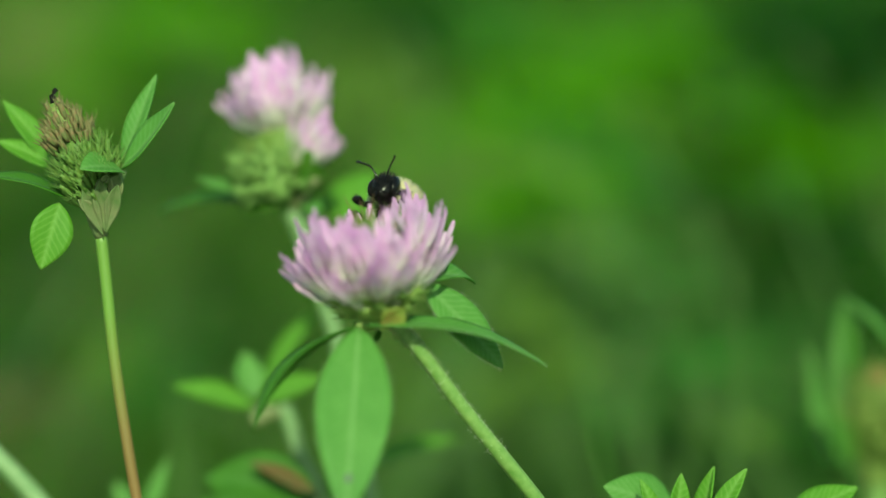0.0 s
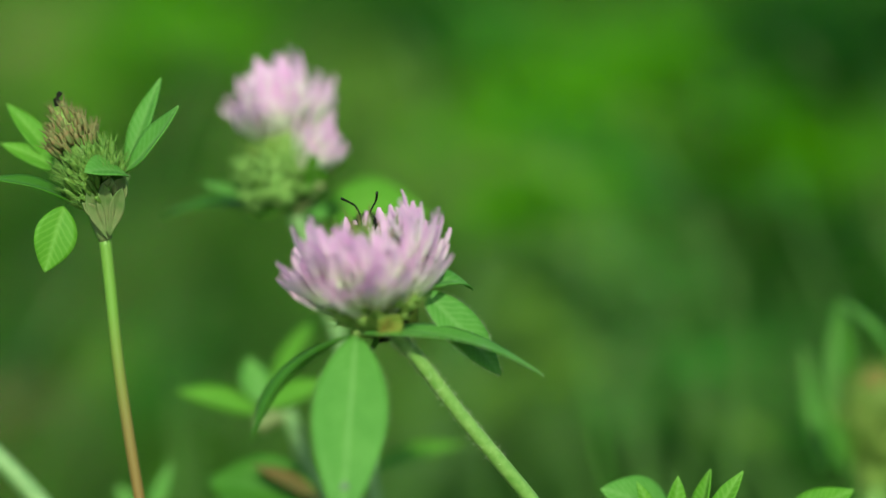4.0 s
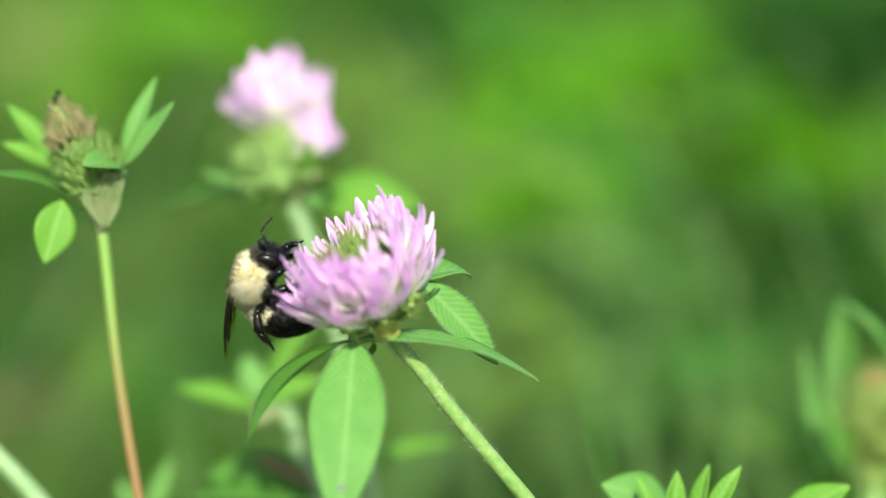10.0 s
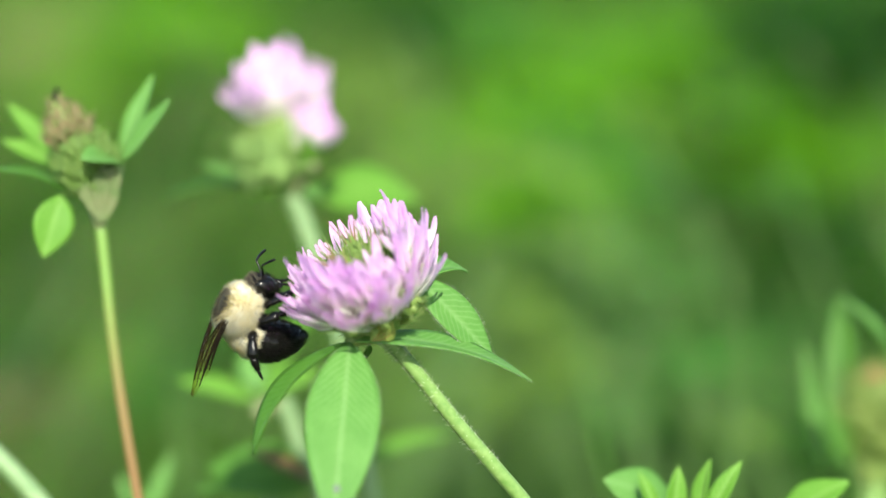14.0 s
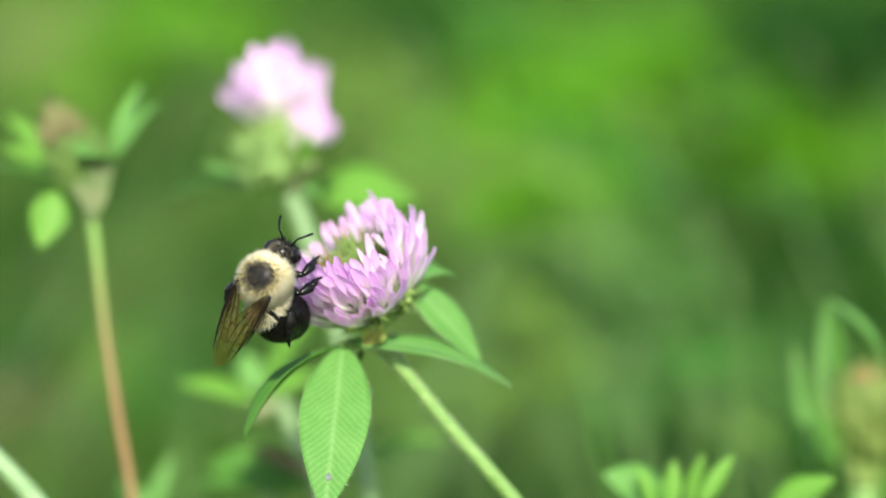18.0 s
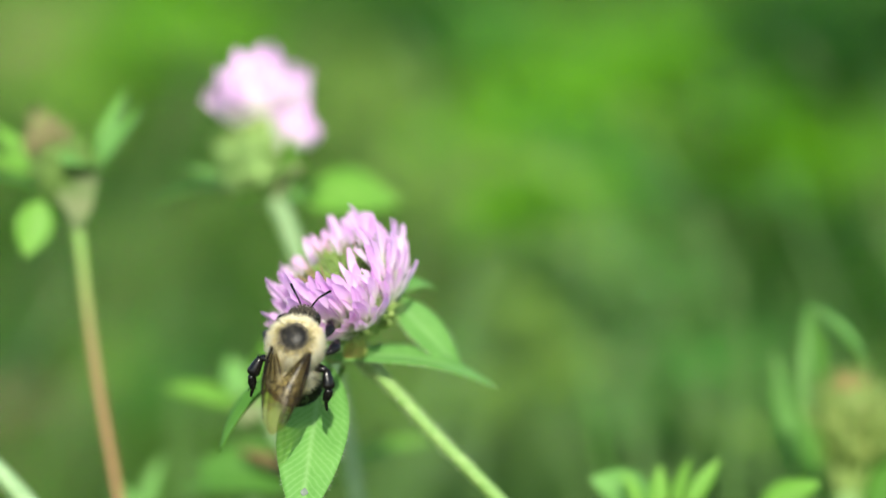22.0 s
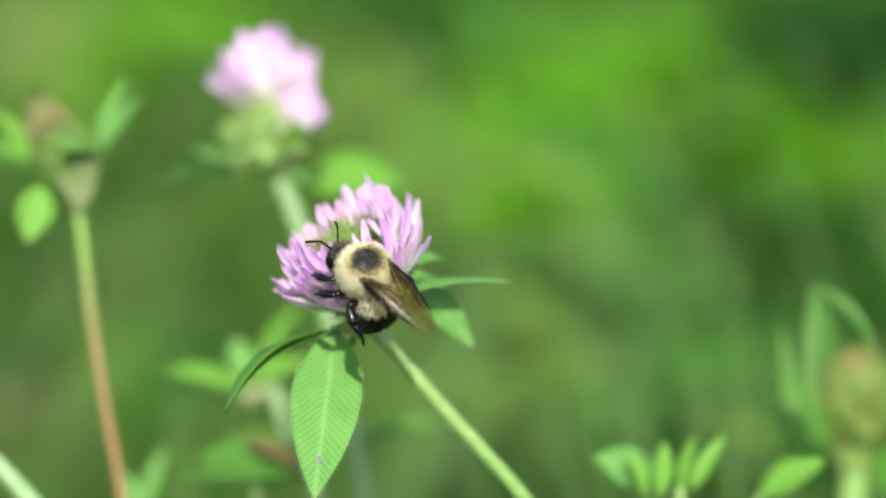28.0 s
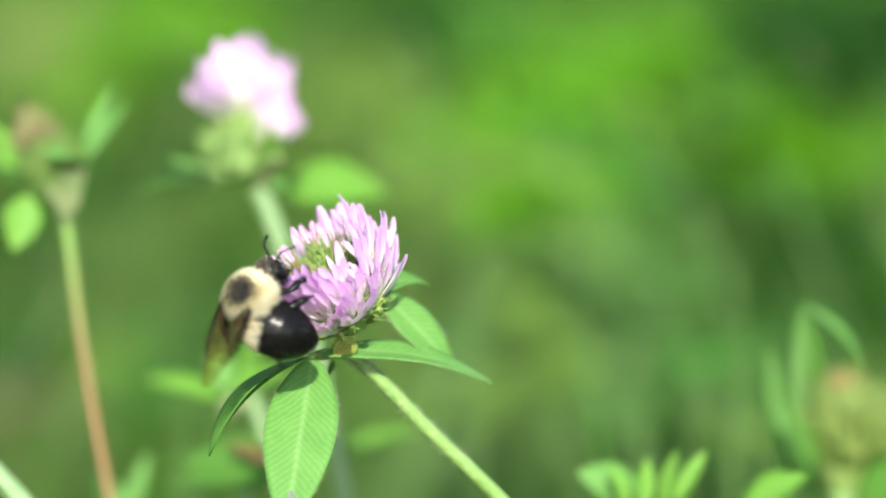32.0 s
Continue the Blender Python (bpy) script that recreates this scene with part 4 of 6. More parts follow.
def budding_clover():
    D = -0.074
    root = Vector((0.070, -0.08, -0.012))
    e = rooted("clover_plant", root, "clover with yellow-green reddish-tipped bud in green bracts", "clover", "clover plants")
    stalk(e, [spot(1560, 850, D), spot(1556, 920, D), spot(1540, 1200, D), spot(1500, 2200, D), root], 0.0020, 0.0022, STEM, n=16)
    cluster(e, spot(1562, 826, D), tilt((0.06, 1, 0.1)), [], (0.0064, 0.0086), "plump yellow-green clover bud", seed=31, scale=0.82, name="bud", core_mat=BUD, calyxes=CALYXES_BUD,
            teeth=[(16, 40, 0.0050, 0.0030, 1.0, 0), (18, 26, 0.0058, 0.0060, 1.0, 0), (16, 16, 0.0054, 0.0090, 1.0, 0)])
    cluster(e, spot(1564, 730, D), tilt((0.05, 1, 0.1)), [], (0.0042, 0.0042), "reddish bud tip", seed=32, scale=0.85, name="bud_tip", core_mat=BUD_RED, calyxes=CALYXES_BUD,
            teeth=[(12, 18, 0.0034, 0.0020, 0.7, 0), (8, 8, 0.0018, 0.0035, 0.7, 0)])
    leaflet(e, spot(1502, 800, D - 0.002), spot(1494, 530, D + 0.002), tilt((-0.4, 0.1, 0.9)), 0.0048, LEAF_DEEP, droop=-0.15, fold=0.4, label="upright green bract")
    leaflet(e, spot(1520, 700, D + 0.008), spot(1490, 526, D + 0.006), tilt((0.7, 0.3, 0.5)), 0.0065, LEAF_DEEP, droop=-0.3, fold=0.3, label="dark upright bract")
    leaflet(e, spot(1600, 700, D + 0.010), spot(1500, 528, D + 0.006), tilt((0.4, 0.7, 0.3)), 0.0050, LEAF, droop=0.9, fold=0.3, label="arched bract")
    leaflet(e, spot(1470, 830, D - 0.002), spot(1434, 610, D - 0.004), tilt((-0.6, 0.2, 0.8)), 0.0030, LEAF, droop=-0.2, fold=0.4, label="slim pale bract")
    leaflet(e, spot(1510, 830, D - 0.008), spot(1462, 700, D - 0.010), tilt((0.2, 0.3, 0.9)), 0.0034, LEAF_DEEP, droop=0.3, fold=0.2, name="stipule", label="green stipule")
    stalk(e, [spot(1560, 860, D), spot(1558, 820, D), spot(1562, 780, D)], 0.0022, 0.0050, CALYX, name="sheath", label="green sheath under the bud", n=8)
    leaflet(e, spot(1600, 900, D - 0.004), spot(1730, 800, D), tilt((-0.2, 0.8, 0.5)), 0.0110, LEAF_DEEP, droop=0.4, label="dark spreading leaf")
    leaflet(e, spot(1660, 900, D + 0.01), spot(1700, 560, D + 0.012), tilt((-0.3, 0.1, 0.9)), 0.0050, LEAF_DEEP, droop=0.2, label="tall narrow leaf")
    return e


# ---- the bumblebee ----
def fur_data(rng, n, half, length, thick, keep, comb=Vector((0, -0.45, 0)), tuft=0.22):
    """Hairs on a rounded body, combed one way and lying in small tufts."""
    sets = []
    tufts = kdtree.KDTree(900)
    lean = []
    for i in range(900):
        tufts.insert(Vector((rng.gauss(0, 1), rng.gauss(0, 1), rng.gauss(0, 1))).normalized(), i)
        lean.append(Vector((rng.uniform(-1, 1), rng.uniform(-1, 1), rng.uniform(-1, 1))) * tuft)
    tufts.balance()
    while len(sets) < n:
        d = Vector((rng.gauss(0, 1), rng.gauss(0, 1), rng.gauss(0, 1))).normalized()
        if not keep(d):
            continue
        p = Vector((d.x * half[0], d.y * half[1], d.z * half[2]))
        q, i, _ = tufts.find(d)
        w = d + comb + lean[i] + (q - d) * 0.5 + Vector((rng.uniform(-1, 1), rng.uniform(-1, 1), rng.uniform(-1, 1))) * 0.2
        sets.append(spike(p * 0.97, w, length * rng.uniform(0.6, 1.15), thick))
    return joined(sets)


def shifted(data, by):
    return [p + by for p in data[0]], data[1]


def wing_spot(length, width, s, t):
    """A place on a wing, s across from the leading edge and t along; it runs back along -y and is slightly cupped."""
    lead = width * (0.10 + 0.35 * t + 0.16 * math.sin(math.pi * t))
    trail = -width * (0.05 + 0.62 * math.sin(math.pi * min(1, t * 1.02)) ** 0.7 * (0.4 + 0.6 * t))
    end = 1 - max(0, (t - 0.80) / 0.20) ** 2.6 * 0.72
    return Vector(((lead + (trail - lead) * s) * end, -length * t, 0.0004 * math.sin(3 * s) + 0.0006 * math.sin(3 * t)))


def wing_data(length, width):
    verts, faces = [], []
    ny, nx = 14, 6
    for j in range(ny + 1):
        for i in range(nx + 1):
            verts.append(wing_spot(length, width, i / nx, j / ny))
    for j in range(ny):
        for i in range(nx):
            q = j * (nx + 1) + i
            faces.append((q, q + 1, q + nx + 2, q + nx + 1))
    return verts, faces


def vein_data(length, width):
    """Long veins that fan out from the hinge, joined by cross veins into cells."""
    sets = []

    def run(pts, r):
        sets.append(tube_data(bezier([wing_spot(length, width, *p) for p in pts], 4 * len(pts)), lambda t: r * (1 - 0.5 * t), 5))
    run([(0.0, 0.0), (0.02, 0.3), (0.02, 0.6), (0.03, 0.82)], 0.00020)
    run([(0.1, 0.02), (0.12, 0.3), (0.10, 0.55), (0.04, 0.72)], 0.00014)
    run([(0.3, 0.02), (0.38, 0.25), (0.34, 0.5), (0.30, 0.7), (0.22, 0.84)], 0.00013)
    run([(0.5, 0.02), (0.62, 0.25), (0.62, 0.5), (0.58, 0.72)], 0.00012)
    run([(0.7, 0.02), (0.84, 0.2), (0.90, 0.4), (0.88, 0.55)], 0.00011)
    for t, a, b in ((0.34, 0.12, 0.37), (0.42, 0.36, 0.62), (0.50, 0.11, 0.34), (0.55, 0.34, 0.61), (0.62, 0.07, 0.32), (0.66, 0.32, 0.60), (0.72, 0.03, 0.29), (0.30, 0.62, 0.87), (0.48, 0.62, 0.90)):
        run([(a, t), ((a + b) / 2, t + 0.02), (b, t + 0.01)], 0.00010)
    return joined(sets)


def leg_data(pts, radii):
    run = bezier(pts, 4 * (len(pts) - 1) + 1)

    def r(t):
        u = t * (len(radii) - 1)
        k = min(int(u), len(radii) - 2)
        return radii[k] + (radii[k + 1] - radii[k]) * (u - k)
    return tube_data(run, r, 8, 0.75)


def bumblebee():
    """The bee: y forwards, z up its back, origin in the middle of the thorax."""
    rng = random.Random(21)
    bee = tagged(new("bumblebee"), "bumblebee with pale yellow furry thorax and shiny black abdomen", "bumblebee")
    one = Matrix.Identity(4)
    half = mm(3.95, 3.9, 3.55)
    thorax = hang("thorax", mesh_of("thorax", *blob_data(half, 14, 20), SKIN_TAN), bee, one, "pale yellow furry thorax with a bald black spot")

    def off(d):
        """How far a direction lies from the middle of the bald spot."""
        return math.hypot(d.x, d.y - 0.08) if d.z > 0 else 2.0

    def bald(d):
        return off(d) < rng.uniform(0.54, 0.68)

    def yellow(d):
        return d.z > -0.6 and off(d) > rng.uniform(0.62, 0.92)
    for word, n, length, thick, keep, mat, label in (
            ("yellow_fur", 12000, 0.0021, 0.000065, yellow, YELLOW_FUR, "dense pale yellow fur"),
            ("tan_fur", 2200, 0.0019, 0.00005, lambda d: rng.uniform(0.56, 0.70) < off(d) < rng.uniform(0.68, 1.0), TAN_FUR, "tan fur round the bald spot"),
            ("dusky_fur", 2600, 0.0017, 0.00005, lambda d: 0.52 < off(d) < rng.uniform(0.56, 0.88), DUSK, "dusky hairs round the bald spot"),
            ("black_fur", 1500, 0.0013, 0.00006, lambda d: d.z < -0.4, BLACK_FUR, "black belly fur"),
            ("sparse_fur", 420, 0.0012, 0.00004, bald, DUSK, "sparse dark hairs")):
        tagged(hang(word, mesh_of(word, *fur_data(rng, n, half, length, thick, keep), mat), thorax, one, label), kind="stuff")
    dome = [p + mm(0, 0.3, 2.55) for p in blob_data(mm(2.95, 2.9, 1.35), 10, 18)[0]]
    hang("bald_spot", mesh_of("bald_spot", dome, blob_data(mm(1, 1, 1), 10, 18)[1], BALD), thorax, one, "dull black bald spot")
    # head
    hp = Matrix.Translation(mm(0, 5.6, -2.0))
    v, f = blob_data(mm(2.7, 2.3, 3.2), 14, 18)
    v = [Vector((p.x * (1 - 0.22 * max(0.0, -p.z / 0.0032)), p.y, p.z)) for p in v]
    head = hang("head", mesh_of("head", v, f, BLACK), bee, hp, "black head with large oval eyes")
    for sx in (-1, 1):
        hang("eye", mesh_of("eye", *shifted(blob_data(mm(0.9, 1.3, 2.1), 10, 12), mm(2.15 * sx, 0.4, 0.2)), BLACK), head, hp, "oval black eye")
        hang("antenna", mesh_of("antenna", *joined([
            tube_data(bezier([mm(0.7 * sx, 1.7, 0.8), mm(1.5 * sx, 3.0, 1.9), mm(2.1 * sx, 3.7, 2.6)], 8), 0.00018, 6),
            tube_data(bezier([mm(2.1 * sx, 3.7, 2.6), mm(2.9 * sx, 4.7, 2.2), mm(3.7 * sx, 5.9, 1.4)], 10), lambda t: 0.00020 + 0.00005 * t, 6)]), BLACK), head, hp, "thin elbowed black antenna")
        hang("mandible", mesh_of("mandible", *leg_data([mm(0.9 * sx, 0.9, -1.9), mm(0.7 * sx, 1.4, -2.8), mm(0.1 * sx, 1.6, -3.3)], [0.0004, 0.0004, 0.0001]), BLACK), head, hp)
    hang("tongue", mesh_of("tongue", *tube_data(bezier([mm(0, 1.2, -2.2), mm(0, 1.9, -3.2), mm(0, 2.2, -4.6)], 8), lambda t: 0.00032 * (1 - 0.6 * t), 6), BLACK), head, hp, "dark tongue")
    tagged(hang("head_fur", mesh_of("head_fur", *fur_data(rng, 900, mm(2.7, 2.3, 3.2), 0.0009, 0.00005, lambda d: abs(d.x) < 0.8, Vector((0, 0.2, 0.2))), BLACK_FUR), head, hp, "short black head fur"), kind="stuff")
    tagged(hang("crown_fur", mesh_of("crown_fur", *fur_data(rng, 320, mm(2.7, 2.3, 3.2), 0.0011, 0.00005, lambda d: d.z > 0.45 and d.y < 0.7, Vector((0, 0.2, 0.6))), DUSK), head, hp, "brownish tuft on the crown"), kind="stuff")
    # abdomen, hinged behind the thorax
    hinge = Matrix.Translation(mm(0, -3.6, -0.6))
    half = mm(4.9, 7.1, 4.1)
    mid = mm(0, -6.1, -0.2)
    v, f = blob_data(half, 44, 26)

    def arched(p):
        """The tail curls under the body and narrows."""
        s = max(0.0, -p.y / half.y)
        return Vector((p.x * (1 - 0.20 * s * s), p.y, p.z * (1 - 0.12 * s * s) - 0.0024 * s * s))

    def ringed(p):
        """Overlapping plates: each steps down a little at its rear edge."""
        u = (p.y / 0.0021) % 1.0
        return p * (1.0 - 0.028 * max(0.0, 1 - u * 4))
    abdomen = hang("abdomen", mesh_of("abdomen", [arched(ringed(p)) + mid for p in v], f, BLACK), bee, hinge, "shiny black banded abdomen")
    for word, n, mat, length, lo, hi, flat, label in (
            ("yellow_band", 3200, YELLOW_FUR, 0.0014, 0.34, 0.93, -0.45, "pale yellow fur band"),
            ("black_hairs", 3600, BLACK_FUR, 0.0009, -1.0, 0.36, -1.0, "short black hairs")):
        d = fur_data(rng, n, half, length, 0.00006, lambda q: lo < q.y < hi and q.z > flat and (mat is BLACK_FUR or abs(q.x) > 0.10 or q.y > 0.7), Vector((0, -0.9, 0)))
        tagged(hang(word, mesh_of(word, [arched(p) + mid for p in d[0]], d[1], mat), abdomen, hinge, label), kind="stuff")
    # wings folded back over the abdomen
    for sx in (-1, 1):
        for name, length, width, yaw, lift in (("fore_wing", 0.0164, 0.0048, -36, 0.0), ("hind_wing", 0.0118, 0.0040, -26, -0.0005)):
            m = Matrix.Translation(mm(3.2 * sx, -1.8, 2.9) + Vector((0, 0, lift))) @ Euler((radians(7), radians(10 * sx), radians(yaw * sx * 0.35))).to_matrix().to_4x4()
            made = []
            for data in (wing_data(length, width), vein_data(length, width)):
                made.append(([Vector((p.x * sx, p.y, p.z)) for p in data[0]], data[1] if sx > 0 else [q[::-1] for q in data[1]]))
            w = hang(name, mesh_of(name, *made[0], WING), bee, m, "smoky amber wing with dark veins")
            hang("vein_network", mesh_of("vein_network", *made[1], WING_VEIN), w, m, "dark brown wing veins")
    # legs: thigh, shin, hairy basal foot joint and thin foot
    for sx in (-1, 1):
        fore = [mm(2.0 * sx, 2.8, -3.0), mm(4.6 * sx, 4.0, -3.2), mm(4.6 * sx, 6.4, -4.8), mm(3.9 * sx, 7.4, -6.2), mm(4.0 * sx, 8.4, -7.2)]
        midl = [mm(2.8 * sx, 0.4, -3.4), mm(5.9 * sx, 0.7, -3.0), mm(6.5 * sx, 3.0, -4.8), mm(5.9 * sx, 4.2, -6.6), mm(6.1 * sx, 5.2, -7.9)]
        hind = [mm(2.8 * sx, -2.4, -3.2), mm(6.1 * sx, -2.8, -2.4), mm(7.2 * sx, -5.9, -3.8), mm(6.8 * sx, -7.6, -5.8), mm(7.1 * sx, -8.8, -7.2)]
        for name, pts, k in (("fore_leg", fore, 0.95), ("middle_leg", midl, 1.05), ("hind_leg", hind, 1.25)):
            sets, bristles = [], []
            for (a, b), (r0, r1, r2) in zip(zip(pts, pts[1:]), ((0.5, 0.85, 0.6), (0.5, 0.85, 1.0), (0.55, 0.72, 0.55), (0.26, 0.28, 0.2))):
                run = [a.lerp(b, t) for t in (-0.04, 0.02, 0.2, 0.5, 0.8, 0.97, 1.03)]
                width = [0.3 * r0, r0, (r0 + r1) / 2, r1, r2, 0.8 * r2, 0.3 * r2]
                sets.append(tube_data(run, lambda t: width[min(6, int(t * 6 + 0.5))] * k * 0.001, 8, 0.8))
                for _ in range(90 if r1 > 0.5 else 10):
                    t = rng.random()
                    way = Vector((rng.gauss(0, 1), rng.gauss(0, 1), rng.gauss(0, 1))).normalized() + (b - a).normalized() * 0.7
                    bristles.append(spike(a.lerp(b, t), way, k * 0.001 * (r1 + rng.uniform(0.3, 0.8)), 0.00005))
            leg = hang(name, mesh_of(name, *joined(sets), BLACK), bee, one, "shiny black hairy leg")
            tagged(hang("leg_hairs", mesh_of("leg_hairs", *joined(bristles), BLACK_FUR), leg, one, "stiff black bristles"), kind="stuff")
    bee.scale = (0.93, 0.93, 0.93)
    return bee, abdomen


main = flowering_clover()
back = back_clover()
spent = spent_clover()
low = low_clover()
wither = withered_weed()
lean = leaning_stem()
twig = sprig()
budding = budding_clover()
bee, abdomen = bumblebee()


# ---- what moves: the wind sways the plants, depth shifts imitate a focus pull, and the bee climbs round the flower ----
def sway(rest, u, v, deep):
    """The pose of a plant that leans in the wind: rest is its root and the place of its top on the grid (x, y, d);
    the top moves u steps right, v down and deep mm away from the eye; deep shifts its blur to imitate a focus pull."""
    root, x, y, d = rest
    top = spot(x, y, d)
    by = spot(x + u, y + v, d + deep * 0.001) - top
    tall = top.z - root.z
    return Matrix.Translation(root + Vector((0, 0, by.z))) @ Euler((-by.y / tall, by.x / tall, 0)).to_matrix().to_4x4()


def perch(x, y, d, ahead, back_up):
    """The pose of the bee at a spot of the grid, d mm behind its plane, from where it looks and where its back points (right, up, towards the eye)."""
    return axes(spot(x, y, d * 0.001), tilt(ahead), tilt(back_up))


def turned(ob, rest, rx, ry, rz):
    """A part's rest pose in its thing's space, turned about its own axes (degrees)."""
    return rest @ pose(0, 0, 0, rx, ry, rz)


def nudge(u, v):
    """A small shift on the grid, u steps right and v down."""
    return Matrix.Translation((RIGHT * u - UP * v) * STEP * REACH)


def motions():
    main_rest = (main.matrix_basis.translation.copy(), 700, 460, 0)
    back_rest = (back.matrix_basis.translation.copy(), 490, 230, 0.052)
    spent_rest = (spent.matrix_basis.translation.copy(), 150, 330, 0.018)
    low_rest = (low.matrix_basis.translation.copy(), 470, 720, 0.046)
    wither_rest = (wither.matrix_basis.translation.copy(), 450, 840, 0.044)
    lean_rest = (lean.matrix_basis.translation.copy(), 40, 826, -0.046)
    twig_rest = (twig.matrix_basis.translation.copy(), 1230, 850, 0.018)
    budding_rest = (budding.matrix_basis.translation.copy(), 1520, 680, -0.074)
    walk(main, [(0, sway(main_rest, 0, -28, -31)), (0.5, sway(main_rest, 8, -15, -31)), (1, sway(main_rest, -3, -7, -31)), (1.5, sway(main_rest, -7, -16, -31)),
        (2, sway(main_rest, 5, -16, -31)), (2.5, sway(main_rest, 0, -10, -31)), (3, sway(main_rest, 3, -15, -31)), (3.5, sway(main_rest, -1, -16, -31)),
        (5.5, sway(main_rest, -10, -15, -31)), (6, sway(main_rest, -3, -16.4, -30.1)), (6.5, sway(main_rest, -12, -9.9, -29.3)), (7, sway(main_rest, -10, -13.3, -28.4)),
        (7.5, sway(main_rest, 2, -12.7, -27.6)), (8, sway(main_rest, -3, -7.1, -26.7)), (8.5, sway(main_rest, -4, -9.6, -25.9)), (9, sway(main_rest, -15, -5, -25)),
        (9.5, sway(main_rest, -10, -4.8, -24.7)), (10, sway(main_rest, -10, 0.4, -24.5)), (10.5, sway(main_rest, -12, -4.5, -24.2)), (11, sway(main_rest, -13, -6.3, -23.9)),
        (11.5, sway(main_rest, -8, -5.1, -23.6)), (12, sway(main_rest, -17, 1.1, -23.4)), (12.5, sway(main_rest, -12, -1.7, -23.1)), (13, sway(main_rest, -10, 6.5, -22.8)),
        (13.5, sway(main_rest, -14, 3.6, -22.5)), (14, sway(main_rest, -18, 4.8, -22.3)), (14.5, sway(main_rest, -20, 4, -22)), (16.5, sway(main_rest, -14, 18, 3)),
        (17, sway(main_rest, -20, 19, 3)), (17.5, sway(main_rest, -29, 24, 3)), (18, sway(main_rest, -34, 26, 3)), (18.5, sway(main_rest, -61, 44, 3)),
        (19, sway(main_rest, -40, 29, 3)), (19.5, sway(main_rest, -37, 21, 3)), (20, sway(main_rest, -94, 49, 3)), (20.5, sway(main_rest, -43, 26, 3)),
        (21, sway(main_rest, -49, 30, 3)), (21.5, sway(main_rest, -72, 42, 3)), (22, sway(main_rest, -69, 42, 3)), (22.5, sway(main_rest, -64, 38, 3)),
        (23, sway(main_rest, -43, 16, 3)), (23.5, sway(main_rest, -32, 10, 3)), (24, sway(main_rest, -69, 29, 3)), (24.5, sway(main_rest, -45, 16, 3)),
        (25, sway(main_rest, -45, 9, 3)), (25.5, sway(main_rest, -29, 3, -8)), (27.5, sway(main_rest, -45, -10, 3)), (28, sway(main_rest, -48, -5, 3)),
        (28.5, sway(main_rest, -106, 33, 3)), (29, sway(main_rest, -152, 64, 3)), (29.5, sway(main_rest, -107, 39, 3)), (30, sway(main_rest, -124, 45, 3)),
        (30.5, sway(main_rest, -135, 48, 3)), (31, sway(main_rest, -107, 39, 3)), (31.5, sway(main_rest, -129, 50, 3)), (32, sway(main_rest, -87, 25, -8))])
    walk(back, [(0, sway(back_rest, 12, 2, -24)), (0.5, sway(back_rest, 26, 14, -23.8)), (1, sway(back_rest, 26, 14, -23.6)), (1.5, sway(back_rest, 12, 8, -23.5)),
        (2, sway(back_rest, 15, 12, -23.3)), (2.5, sway(back_rest, 17, 17, -23.1)), (3, sway(back_rest, 18, 12, -22.9)), (3.5, sway(back_rest, 21, 12, -22.7)),
        (5.5, sway(back_rest, 21, 12, -22)), (6, sway(back_rest, 23, 15, -19.7)), (6.5, sway(back_rest, 17, 18, -17.4)), (7, sway(back_rest, 17, 11, -15.1)),
        (7.5, sway(back_rest, 18, 12, -12.9)), (8, sway(back_rest, 24, 14, -10.6)), (8.5, sway(back_rest, 26, 9, -8.3)), (9, sway(back_rest, 17, 9, -6)),
        (9.5, sway(back_rest, 14, 9, -5.5)), (10, sway(back_rest, 15, 11, -4.9)), (10.5, sway(back_rest, 17, 8, -4.4)), (11, sway(back_rest, 17, 3, -3.8)),
        (11.5, sway(back_rest, 20, 5, -3.3)), (12, sway(back_rest, 21, 3, -2.7)), (12.5, sway(back_rest, 20, 0, -2.2)), (13, sway(back_rest, 20, 6, -1.6)),
        (13.5, sway(back_rest, 18, 5, -1.1)), (14, sway(back_rest, 14, -1, -0.5)), (14.5, sway(back_rest, 14, -1, 0)), (16.5, sway(back_rest, 20, 2, 8)),
        (17, sway(back_rest, 20, 0, 8)), (17.5, sway(back_rest, 11, -1, 8)), (18, sway(back_rest, 11, 2, 8)), (18.5, sway(back_rest, -28, 15, 8)),
        (19, sway(back_rest, 5, 5, 8)), (19.5, sway(back_rest, 14, -1, 8)), (20, sway(back_rest, -48, 17, 8)), (20.5, sway(back_rest, -18, 2, 8)),
        (21, sway(back_rest, -46, 9, 8)), (21.5, sway(back_rest, -28, 8, 8)), (22, sway(back_rest, -17, 8, 8)), (22.5, sway(back_rest, -52, 26, 8)),
        (23, sway(back_rest, -37, 8, 8)), (23.5, sway(back_rest, -23, 9, 8)), (24, sway(back_rest, -41, 34, 8)), (24.5, sway(back_rest, -35, 12, 8)),
        (25, sway(back_rest, -26, 5, 8)), (25.5, sway(back_rest, -12, -4, 8)), (27.5, sway(back_rest, -9, -14, 8)), (28, sway(back_rest, -8, -24, 8)),
        (28.5, sway(back_rest, -55, -1, 8)), (29, sway(back_rest, -50, 14, 8)), (29.5, sway(back_rest, -83, 22, 8)), (30, sway(back_rest, -89, 15, 8)),
        (30.5, sway(back_rest, -119, 20, 8)), (31, sway(back_rest, -110, 9, 8)), (31.5, sway(back_rest, -125, 14, 8)), (32, sway(back_rest, -48, -9, 8))])
